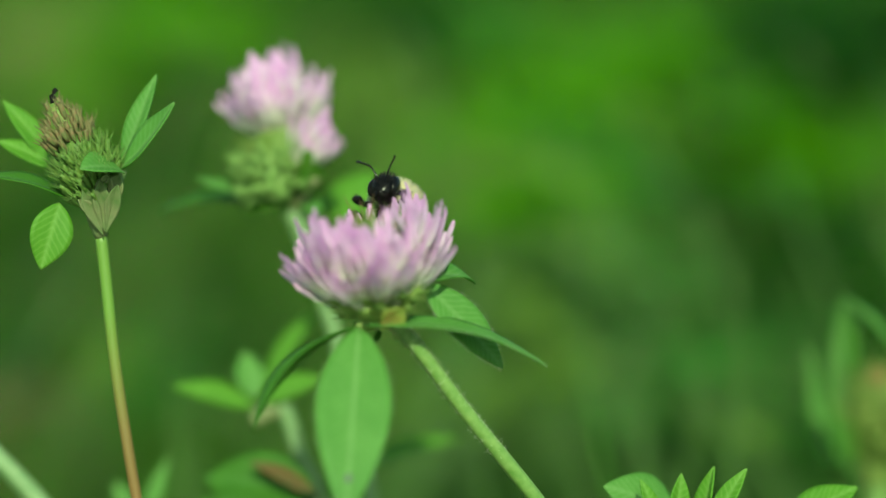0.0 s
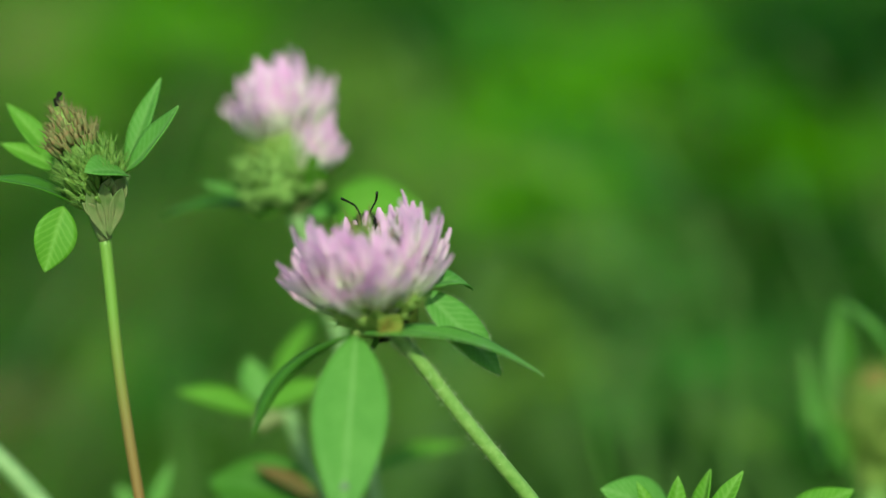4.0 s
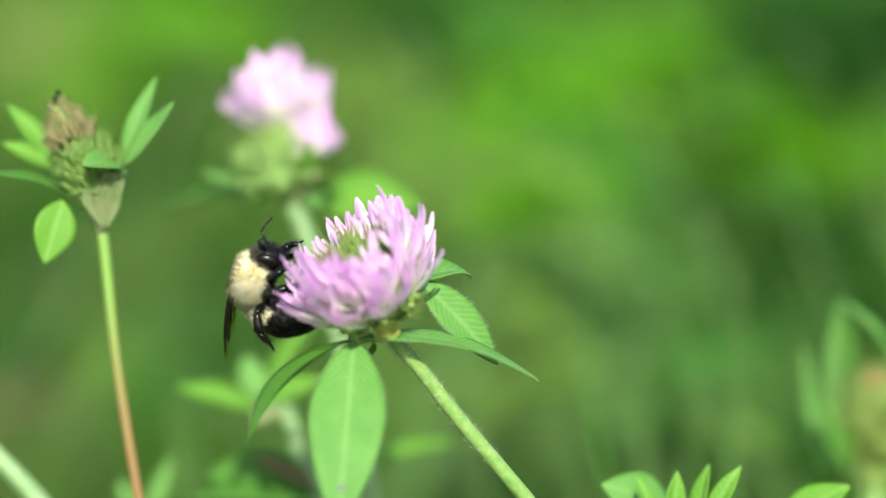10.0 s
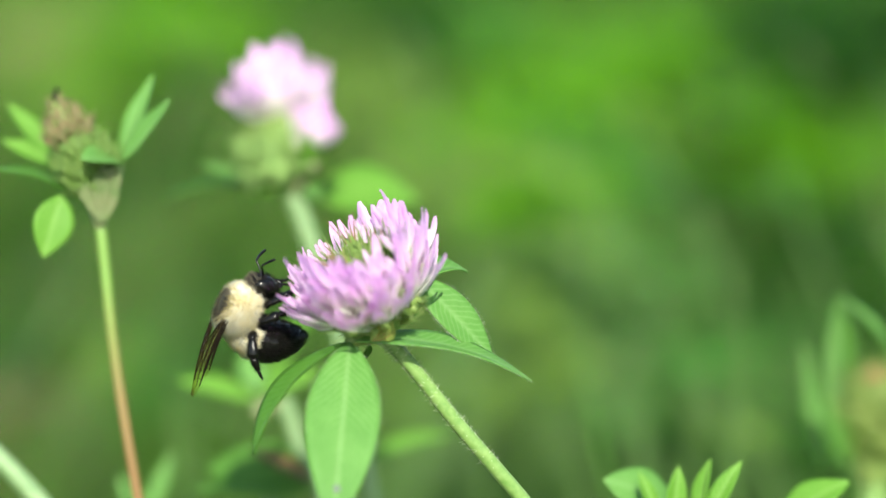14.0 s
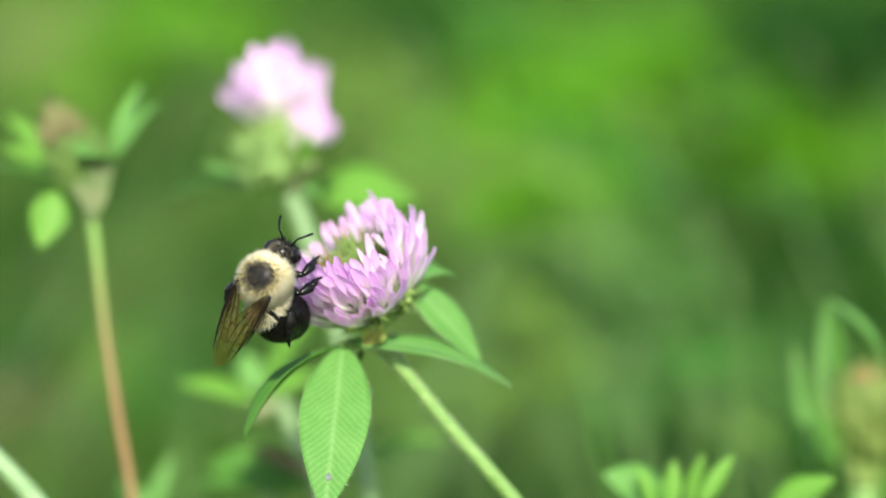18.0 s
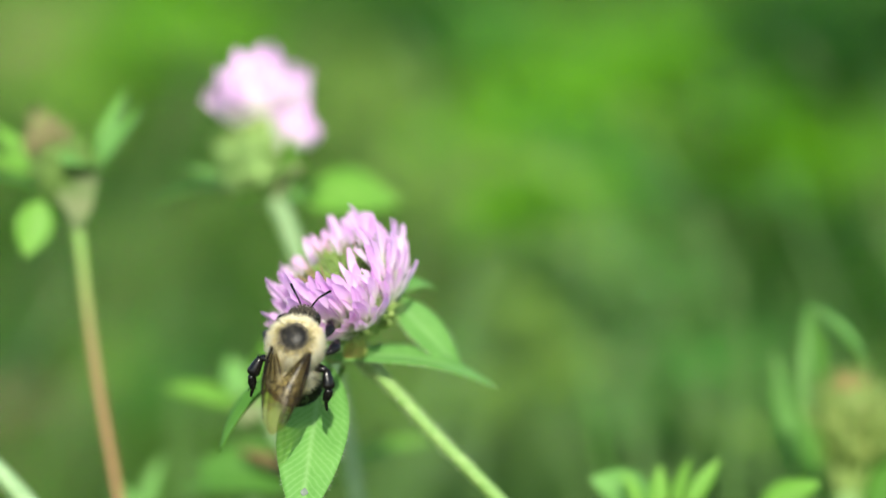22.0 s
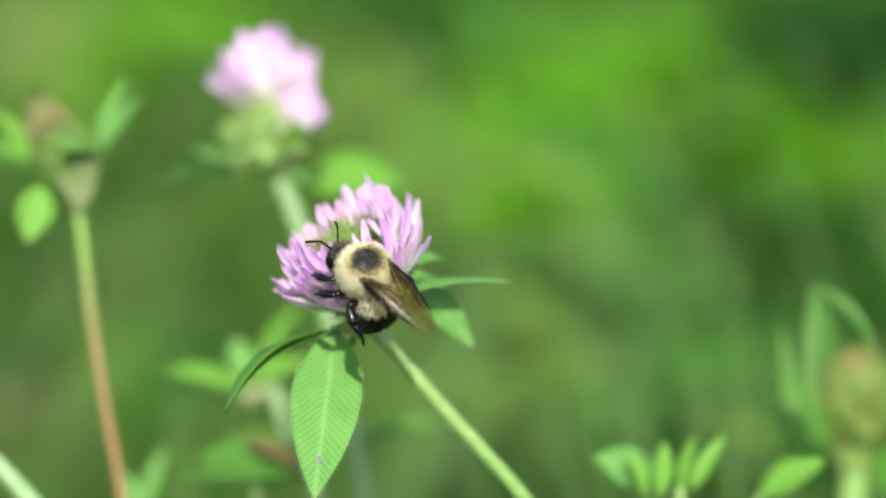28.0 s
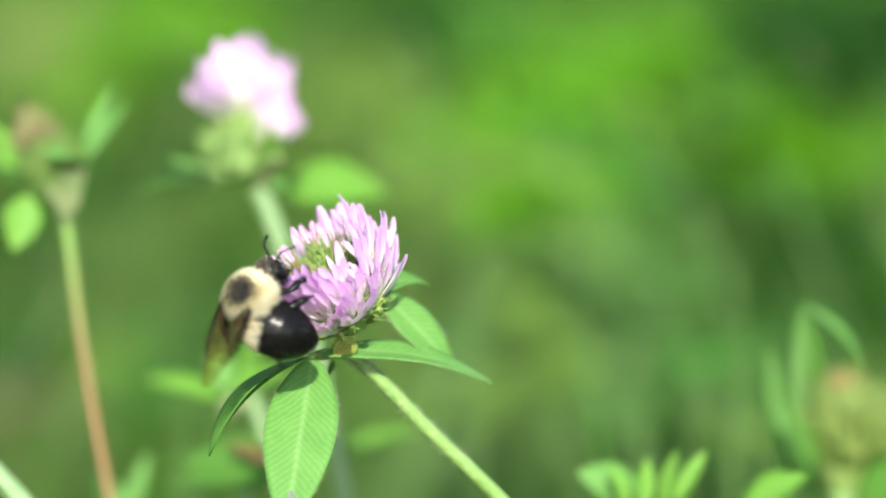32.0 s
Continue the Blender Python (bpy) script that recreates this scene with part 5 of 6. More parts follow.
    walk(spent, [(0, sway(spent_rest, 0, -16, -31)), (0.5, sway(spent_rest, 12, -4, -30.9)), (1, sway(spent_rest, 18, -7, -30.8)), (1.5, sway(spent_rest, 3, -12, -30.7)),
        (2, sway(spent_rest, 4, -6, -30.6)), (2.5, sway(spent_rest, 7, -4, -30.5)), (3, sway(spent_rest, 9, -9, -30.5)), (3.5, sway(spent_rest, 7, -9, -30.4)),
        (5.5, sway(spent_rest, 9, -10, -30)), (6, sway(spent_rest, 12, -5.9, -28)), (6.5, sway(spent_rest, 9, -1.7, -26)), (7, sway(spent_rest, 7, -6.6, -24)),
        (7.5, sway(spent_rest, 7, -4.4, -22)), (8, sway(spent_rest, 12, -3.3, -20)), (8.5, sway(spent_rest, 12, -8.1, -18)), (9, sway(spent_rest, -2, -2, -16)),
        (9.5, sway(spent_rest, 1, -1.3, -15.1)), (10, sway(spent_rest, 4, -2.5, -14.2)), (10.5, sway(spent_rest, 6, -4.8, -13.3)), (11, sway(spent_rest, 6, -4.1, -12.4)),
        (11.5, sway(spent_rest, 6, -4.4, -11.5)), (12, sway(spent_rest, 6, -5.6, -10.5)), (12.5, sway(spent_rest, 7, -7.9, -9.6)), (13, sway(spent_rest, 7, -1.2, -8.7)),
        (13.5, sway(spent_rest, 6, -1.5, -7.8)), (14, sway(spent_rest, 1, -5.7, -6.9)), (14.5, sway(spent_rest, 0, -7, -6)), (16.5, sway(spent_rest, -5, -2, 28)),
        (17, sway(spent_rest, -3, 0, 28.1)), (17.5, sway(spent_rest, -6, -5, 28.3)), (18, sway(spent_rest, -11, -7, 28.4)), (18.5, sway(spent_rest, -39, 15, 28.5)),
        (19, sway(spent_rest, -16, 4, 28.6)), (19.5, sway(spent_rest, -8, -5, 28.8)), (20, sway(spent_rest, -57, 16, 28.9)), (20.5, sway(spent_rest, -37, 1, 29)),
        (21, sway(spent_rest, -61, 13, 29.2)), (21.5, sway(spent_rest, -48, 9, 29.3)), (22, sway(spent_rest, -37, 6, 29.4)), (22.5, sway(spent_rest, -69, 21, 29.5)),
        (23, sway(spent_rest, -55, 9, 29.7)), (23.5, sway(spent_rest, -43, 3, 29.8)), (24, sway(spent_rest, -48, 23, 29.9)), (24.5, sway(spent_rest, -51, 9, 30.1)),
        (25, sway(spent_rest, -42, 0, 30.2)), (25.5, sway(spent_rest, -32, -5, 30.3)), (27.5, sway(spent_rest, -29, -23, 30.8)), (28, sway(spent_rest, -35, -20, 31)),
        (28.5, sway(spent_rest, -69, -2, 31.1)), (29, sway(spent_rest, -60, 9, 31.2)), (29.5, sway(spent_rest, -75, 20, 31.4)), (30, sway(spent_rest, -86, 16, 31.5)),
        (30.5, sway(spent_rest, -104, 24, 31.6)), (31, sway(spent_rest, -100, 16, 31.7)), (31.5, sway(spent_rest, -124, 26, 31.9)),
        (32, sway(spent_rest, -58, -7, 32))])
    walk(low, [(0, sway(low_rest, 0, 0, -8)), (0.5, sway(low_rest, 12.6, 12, -8)), (1, sway(low_rest, 12.6, 12, -8)), (1.5, sway(low_rest, 0, 6, -8)),
        (2, sway(low_rest, 2.7, 10, -8)), (2.5, sway(low_rest, 4.5, 15, -8)), (3, sway(low_rest, 5.4, 10, -8)), (3.5, sway(low_rest, 8.1, 10, -8)),
        (5.5, sway(low_rest, 8.1, 10, -8)), (6, sway(low_rest, 9.9, 13, -6.2)), (6.5, sway(low_rest, 4.5, 16, -4.3)), (7, sway(low_rest, 4.5, 9, -2.5)),
        (7.5, sway(low_rest, 5.4, 10, -0.5)), (8, sway(low_rest, 10.8, 12, 1.3)), (8.5, sway(low_rest, 12.6, 7, 3.2)), (9, sway(low_rest, 4.5, 7, 5)),
        (9.5, sway(low_rest, 1.8, 7, 5.6)), (10, sway(low_rest, 2.7, 9, 6.2)), (10.5, sway(low_rest, 4.5, 6, 6.7)), (11, sway(low_rest, 4.5, 1, 7.3)),
        (11.5, sway(low_rest, 7.2, 3, 7.9)), (12, sway(low_rest, 8.1, 1, 8.5)), (12.5, sway(low_rest, 7.2, -2, 9.1)), (13, sway(low_rest, 7.2, 4, 9.7)),
        (13.5, sway(low_rest, 5.4, 3, 10.2)), (14, sway(low_rest, 1.8, -3, 10.8)), (14.5, sway(low_rest, 1.8, -3, 11.4)), (16.5, sway(low_rest, 7.2, 0, 22)),
        (17, sway(low_rest, 7.2, -2, 22)), (17.5, sway(low_rest, -0.9, -3, 22)), (18, sway(low_rest, -0.9, 0, 22)), (18.5, sway(low_rest, -36, 13, 22)),
        (19, sway(low_rest, -6.3, 3, 22)), (19.5, sway(low_rest, 1.8, -3, 22)), (20, sway(low_rest, -54, 15, 22)), (20.5, sway(low_rest, -27, 0, 22)),
        (21, sway(low_rest, -52.2, 7, 22)), (21.5, sway(low_rest, -36, 6, 22)), (22, sway(low_rest, -26.1, 6, 22)), (22.5, sway(low_rest, -57.6, 24, 22)),
        (23, sway(low_rest, -44.1, 6, 22)), (23.5, sway(low_rest, -31.5, 7, 22)), (24, sway(low_rest, -47.7, 32, 22)), (24.5, sway(low_rest, -42.3, 10, 22)),
        (25, sway(low_rest, -34.2, 3, 22)), (25.5, sway(low_rest, -21.6, -6, 22)), (27.5, sway(low_rest, -18.9, -16, 22)), (28, sway(low_rest, -18, -26, 22)),
        (28.5, sway(low_rest, -60.3, -3, 22)), (29, sway(low_rest, -55.8, 12, 22)), (29.5, sway(low_rest, -85.5, 20, 22)), (30, sway(low_rest, -90.9, 13, 22)),
        (30.5, sway(low_rest, -117.9, 18, 22)), (31, sway(low_rest, -109.8, 7, 22)), (31.5, sway(low_rest, -123.3, 12, 22)), (32, sway(low_rest, -54, -11, 22))])
    walk(wither, [(0, sway(wither_rest, 0, 0, -8)), (0.5, sway(wither_rest, 9.8, 7.2, -8)), (1, sway(wither_rest, 9.8, 7.2, -8)), (1.5, sway(wither_rest, 0, 3.6, -8)),
        (2, sway(wither_rest, 2.1, 6, -8)), (2.5, sway(wither_rest, 3.5, 9, -8)), (3, sway(wither_rest, 4.2, 6, -8)), (3.5, sway(wither_rest, 6.3, 6, -8)),
        (5.5, sway(wither_rest, 6.3, 6, -8)), (6, sway(wither_rest, 7.7, 7.8, -6.2)), (6.5, sway(wither_rest, 3.5, 9.6, -4.3)), (7, sway(wither_rest, 3.5, 5.4, -2.5)),
        (7.5, sway(wither_rest, 4.2, 6, -0.5)), (8, sway(wither_rest, 8.4, 7.2, 1.3)), (8.5, sway(wither_rest, 9.8, 4.2, 3.2)), (9, sway(wither_rest, 3.5, 4.2, 5)),
        (9.5, sway(wither_rest, 1.4, 4.2, 5.6)), (10, sway(wither_rest, 2.1, 5.4, 6.2)), (10.5, sway(wither_rest, 3.5, 3.6, 6.7)),
        (11, sway(wither_rest, 3.5, 0.6, 7.3)), (11.5, sway(wither_rest, 5.6, 1.8, 7.9)), (12, sway(wither_rest, 6.3, 0.6, 8.5)), (12.5, sway(wither_rest, 5.6, -1.2, 9.1)),
        (13, sway(wither_rest, 5.6, 2.4, 9.7)), (13.5, sway(wither_rest, 4.2, 1.8, 10.2)), (14, sway(wither_rest, 1.4, -1.8, 10.8)), (14.5, sway(wither_rest, 1.4, -1.8, 11.4)),
        (16.5, sway(wither_rest, 5.6, 0, 22)), (17, sway(wither_rest, 5.6, -1.2, 22)), (17.5, sway(wither_rest, -0.7, -1.8, 22)), (18, sway(wither_rest, -0.7, 0, 22)),
        (18.5, sway(wither_rest, -28, 7.8, 22)), (19, sway(wither_rest, -4.9, 1.8, 22)), (19.5, sway(wither_rest, 1.4, -1.8, 22)), (20, sway(wither_rest, -42, 9, 22)),
        (20.5, sway(wither_rest, -21, 0, 22)), (21, sway(wither_rest, -40.6, 4.2, 22)), (21.5, sway(wither_rest, -28, 3.6, 22)), (22, sway(wither_rest, -20.3, 3.6, 22)),
        (22.5, sway(wither_rest, -44.8, 14.4, 22)), (23, sway(wither_rest, -34.3, 3.6, 22)), (23.5, sway(wither_rest, -24.5, 4.2, 22)),
        (24, sway(wither_rest, -37.1, 19.2, 22)), (24.5, sway(wither_rest, -32.9, 6, 22)), (25, sway(wither_rest, -26.6, 1.8, 22)), (25.5, sway(wither_rest, -16.8, -3.6, 22)),
        (27.5, sway(wither_rest, -14.7, -9.6, 22)), (28, sway(wither_rest, -14, -15.6, 22)), (28.5, sway(wither_rest, -46.9, -1.8, 22)),
        (29, sway(wither_rest, -43.4, 7.2, 22)), (29.5, sway(wither_rest, -66.5, 12, 22)), (30, sway(wither_rest, -70.7, 7.8, 22)), (30.5, sway(wither_rest, -91.7, 10.8, 22)),
        (31, sway(wither_rest, -85.4, 4.2, 22)), (31.5, sway(wither_rest, -95.9, 7.2, 22)), (32, sway(wither_rest, -42, -6.6, 22))])
    walk(lean, [(0, sway(lean_rest, 0, 0, 0)), (0.5, sway(lean_rest, 6, 3.6, 0)), (1, sway(lean_rest, 9, 2.7, 0)), (1.5, sway(lean_rest, 1.5, 1.2, 0)),
        (2, sway(lean_rest, 2, 3, 0)), (2.5, sway(lean_rest, 3.5, 3.6, 0)), (3, sway(lean_rest, 4.5, 2.1, 0)), (3.5, sway(lean_rest, 3.5, 2.1, 0)),
        (5.5, sway(lean_rest, 4.5, 1.8, 0)), (6, sway(lean_rest, 6, 2.7, 0)), (6.5, sway(lean_rest, 4.5, 3.6, 0)), (7, sway(lean_rest, 3.5, 1.8, 0)),
        (7.5, sway(lean_rest, 3.5, 2.1, 0)), (8, sway(lean_rest, 6, 2.1, 0)), (8.5, sway(lean_rest, 6, 0.3, 0)), (9, sway(lean_rest, -1, 1.8, 0)),
        (9.5, sway(lean_rest, 0.5, 1.8, 0)), (10, sway(lean_rest, 2, 1.2, 0)), (10.5, sway(lean_rest, 3, 0.3, 0)), (11, sway(lean_rest, 3, 0.3, 0)),
        (11.5, sway(lean_rest, 3, 0, 0)), (12, sway(lean_rest, 3, -0.6, 0)), (12.5, sway(lean_rest, 3.5, -1.5, 0)), (13, sway(lean_rest, 3.5, 0.3, 0)),
        (13.5, sway(lean_rest, 3, 0, 0)), (14, sway(lean_rest, 0.5, -1.5, 0)), (14.5, sway(lean_rest, 0, -2.1, 0)), (16.5, sway(lean_rest, -2.5, -0.6, 0)),
        (17, sway(lean_rest, -1.5, 0, 0)), (17.5, sway(lean_rest, -3, -1.5, 0)), (18, sway(lean_rest, -5.5, -2.1, 0)), (18.5, sway(lean_rest, -19.5, 4.5, 0)),
        (19, sway(lean_rest, -8, 1.2, 0)), (19.5, sway(lean_rest, -4, -1.5, 0)), (20, sway(lean_rest, -28.5, 4.8, 0)), (20.5, sway(lean_rest, -18.5, 0.3, 0)),
        (21, sway(lean_rest, -30.5, 3.9, 0)), (21.5, sway(lean_rest, -24, 2.7, 0)), (22, sway(lean_rest, -18.5, 1.8, 0)), (22.5, sway(lean_rest, -34.5, 6.3, 0)),
        (23, sway(lean_rest, -27.5, 2.7, 0)), (23.5, sway(lean_rest, -21.5, 0.9, 0)), (24, sway(lean_rest, -24, 6.9, 0)), (24.5, sway(lean_rest, -25.5, 2.7, 0)),
        (25, sway(lean_rest, -21, 0, 0)), (25.5, sway(lean_rest, -16, -1.5, 0)), (27.5, sway(lean_rest, -14.5, -6.9, 0)), (28, sway(lean_rest, -17.5, -6, 0)),
        (28.5, sway(lean_rest, -34.5, -0.6, 0)), (29, sway(lean_rest, -30, 2.7, 0)), (29.5, sway(lean_rest, -37.5, 6, 0)), (30, sway(lean_rest, -43, 4.8, 0)),
        (30.5, sway(lean_rest, -52, 7.2, 0)), (31, sway(lean_rest, -50, 4.8, 0)), (31.5, sway(lean_rest, -62, 7.8, 0)), (32, sway(lean_rest, -29, -2.1, 0))])
    walk(twig, [(0, sway(twig_rest, 0, -34, -31)), (0.5, sway(twig_rest, 6, -22.8, -30.8)), (1, sway(twig_rest, -2, -21.6, -30.6)), (1.5, sway(twig_rest, -6, -28.5, -30.5)),
        (2, sway(twig_rest, 1, -25.3, -30.3)), (2.5, sway(twig_rest, 1, -22.1, -30.1)), (3, sway(twig_rest, 0, -23.9, -29.9)), (3.5, sway(twig_rest, -3, -26.7, -29.7)),
        (5.5, sway(twig_rest, -10, -27, -29)), (6, sway(twig_rest, -2, -28.4, -28)), (6.5, sway(twig_rest, -10, -25.9, -27)), (7, sway(twig_rest, -6, -28.3, -26)),
        (7.5, sway(twig_rest, 3, -26.7, -25)), (8, sway(twig_rest, 0, -24.1, -24)), (8.5, sway(twig_rest, 0, -26.6, -23)), (9, sway(twig_rest, -11, -28, -22)),
        (9.5, sway(twig_rest, -8, -24.5, -21.5)), (10, sway(twig_rest, -8, -18.9, -20.9)), (10.5, sway(twig_rest, -8, -21.4, -20.4)), (11, sway(twig_rest, -8, -23.8, -19.8)),
        (11.5, sway(twig_rest, -3, -23.3, -19.3)), (12, sway(twig_rest, -8, -22.7, -18.7)), (12.5, sway(twig_rest, -5, -25.2, -18.2)), (13, sway(twig_rest, -2, -17.6, -17.6)),
        (13.5, sway(twig_rest, -6, -18.1, -17.1)), (14, sway(twig_rest, -6, -20.5, -16.5)), (14.5, sway(twig_rest, -8, -22, -16)), (16.5, sway(twig_rest, -2, 2, 12)),
        (17, sway(twig_rest, -3, -1, 12.1)), (17.5, sway(twig_rest, -10, 2, 12.1)), (18, sway(twig_rest, -16, 2, 12.2)), (18.5, sway(twig_rest, -36, 12, 12.3)),
        (19, sway(twig_rest, -19, 2, 12.3)), (19.5, sway(twig_rest, -19, 0, 12.4)), (20, sway(twig_rest, -58, 8, 12.5)), (20.5, sway(twig_rest, -23, 2, 12.5)),
        (21, sway(twig_rest, -26, 5, 12.6)), (21.5, sway(twig_rest, -43, 8, 12.6)), (22, sway(twig_rest, -40, 9, 12.7)), (22.5, sway(twig_rest, -43, 8, 12.8)),
        (23, sway(twig_rest, -29, -6, 12.8)), (23.5, sway(twig_rest, -23, -9, 12.9)), (24, sway(twig_rest, -55, 0, 13)), (24.5, sway(twig_rest, -32, -9, 13)),
        (25, sway(twig_rest, -36, -17, 13.1)), (25.5, sway(twig_rest, -25, -17, 13.2)), (27.5, sway(twig_rest, -37, -30, 13.4)), (28, sway(twig_rest, -32, -29, 13.5)),
        (28.5, sway(twig_rest, -80, -3, 13.5)), (29, sway(twig_rest, -118, 20, 13.6)), (29.5, sway(twig_rest, -78, -1, 13.7)), (30, sway(twig_rest, -98, 5, 13.7)),
        (30.5, sway(twig_rest, -104, 6, 13.8)), (31, sway(twig_rest, -80, 0, 13.9)), (31.5, sway(twig_rest, -92, 8, 13.9)), (32, sway(twig_rest, -63, -4, 14))])
    walk(budding, [(0, sway(budding_rest, -3, 0, -4)), (0.5, sway(budding_rest, -3, 5, -3.9)), (1, sway(budding_rest, -8, 10, -3.9)),
        (1.5, sway(budding_rest, -13, 5, -3.8)), (2, sway(budding_rest, -8, 10, -3.7)), (2.5, sway(budding_rest, -8, 10, -3.7)), (3, sway(budding_rest, -8, 7, -3.6)),
        (3.5, sway(budding_rest, -11, 5, -3.5)), (5.5, sway(budding_rest, -7, 1, -3.2)), (6, sway(budding_rest, -3, -1, -3.2)), (6.5, sway(budding_rest, -7, -3, -3.1)),
        (7, sway(budding_rest, -8, -7, -3)), (7.5, sway(budding_rest, -3, -5, -3)), (8, sway(budding_rest, -3, -3, -2.9)), (8.5, sway(budding_rest, -7, -3, -2.8)),
        (9, sway(budding_rest, -5, -9, -2.8)), (9.5, sway(budding_rest, -7, -1, -2.7)), (10, sway(budding_rest, -11, 3, -2.6)), (10.5, sway(budding_rest, -7, -1, -2.6)),
        (11, sway(budding_rest, -9, -7, -2.5)), (11.5, sway(budding_rest, -9, -7, -2.4)), (12, sway(budding_rest, -5, -1, -2.3)), (12.5, sway(budding_rest, -7, -5, -2.3)),
        (13, sway(budding_rest, -3, -3, -2.2)), (13.5, sway(budding_rest, -7, -3, -2.1)), (14, sway(budding_rest, -11, -3, -2.1)),
        (14.5, sway(budding_rest, -3, -4, -2)), (16.5, sway(budding_rest, 3, -5, 0)), (17, sway(budding_rest, -6, -7, 0)), (17.5, sway(budding_rest, -20, 1, 0)),
        (18, sway(budding_rest, -29, -1, 0)), (18.5, sway(budding_rest, -58, 12, 0)), (19, sway(budding_rest, -28, 1, 0)), (19.5, sway(budding_rest, -29, -5, 0)),
        (20, sway(budding_rest, -71, 2, 0)), (20.5, sway(budding_rest, -58, 12, 0)), (21, sway(budding_rest, -41, 2, 0)), (21.5, sway(budding_rest, -61, 7, 0)),
        (22, sway(budding_rest, -61, 9, 0)), (22.5, sway(budding_rest, -69, 10, 0)), (23, sway(budding_rest, -44, -10, 0)), (23.5, sway(budding_rest, -38, -11, 0)),
        (24, sway(budding_rest, -100, -5, 0)), (24.5, sway(budding_rest, -71, -10, 0)), (25, sway(budding_rest, -49, -28, 0)), (25.5, sway(budding_rest, -23, -30, 0)),
        (27.5, sway(budding_rest, -66, -30, 0)), (28, sway(budding_rest, -49, -27, 0)), (28.5, sway(budding_rest, -153, 6, 0)), (29, sway(budding_rest, -236, 38, 0)),
        (29.5, sway(budding_rest, -116, 12, 0)), (30, sway(budding_rest, -184, 18, 0)), (30.5, sway(budding_rest, -173, 13, 0)), (31, sway(budding_rest, -104, 4, 0)),
        (31.5, sway(budding_rest, -127, 16, 0)), (32, sway(budding_rest, -71, 6, 0))])
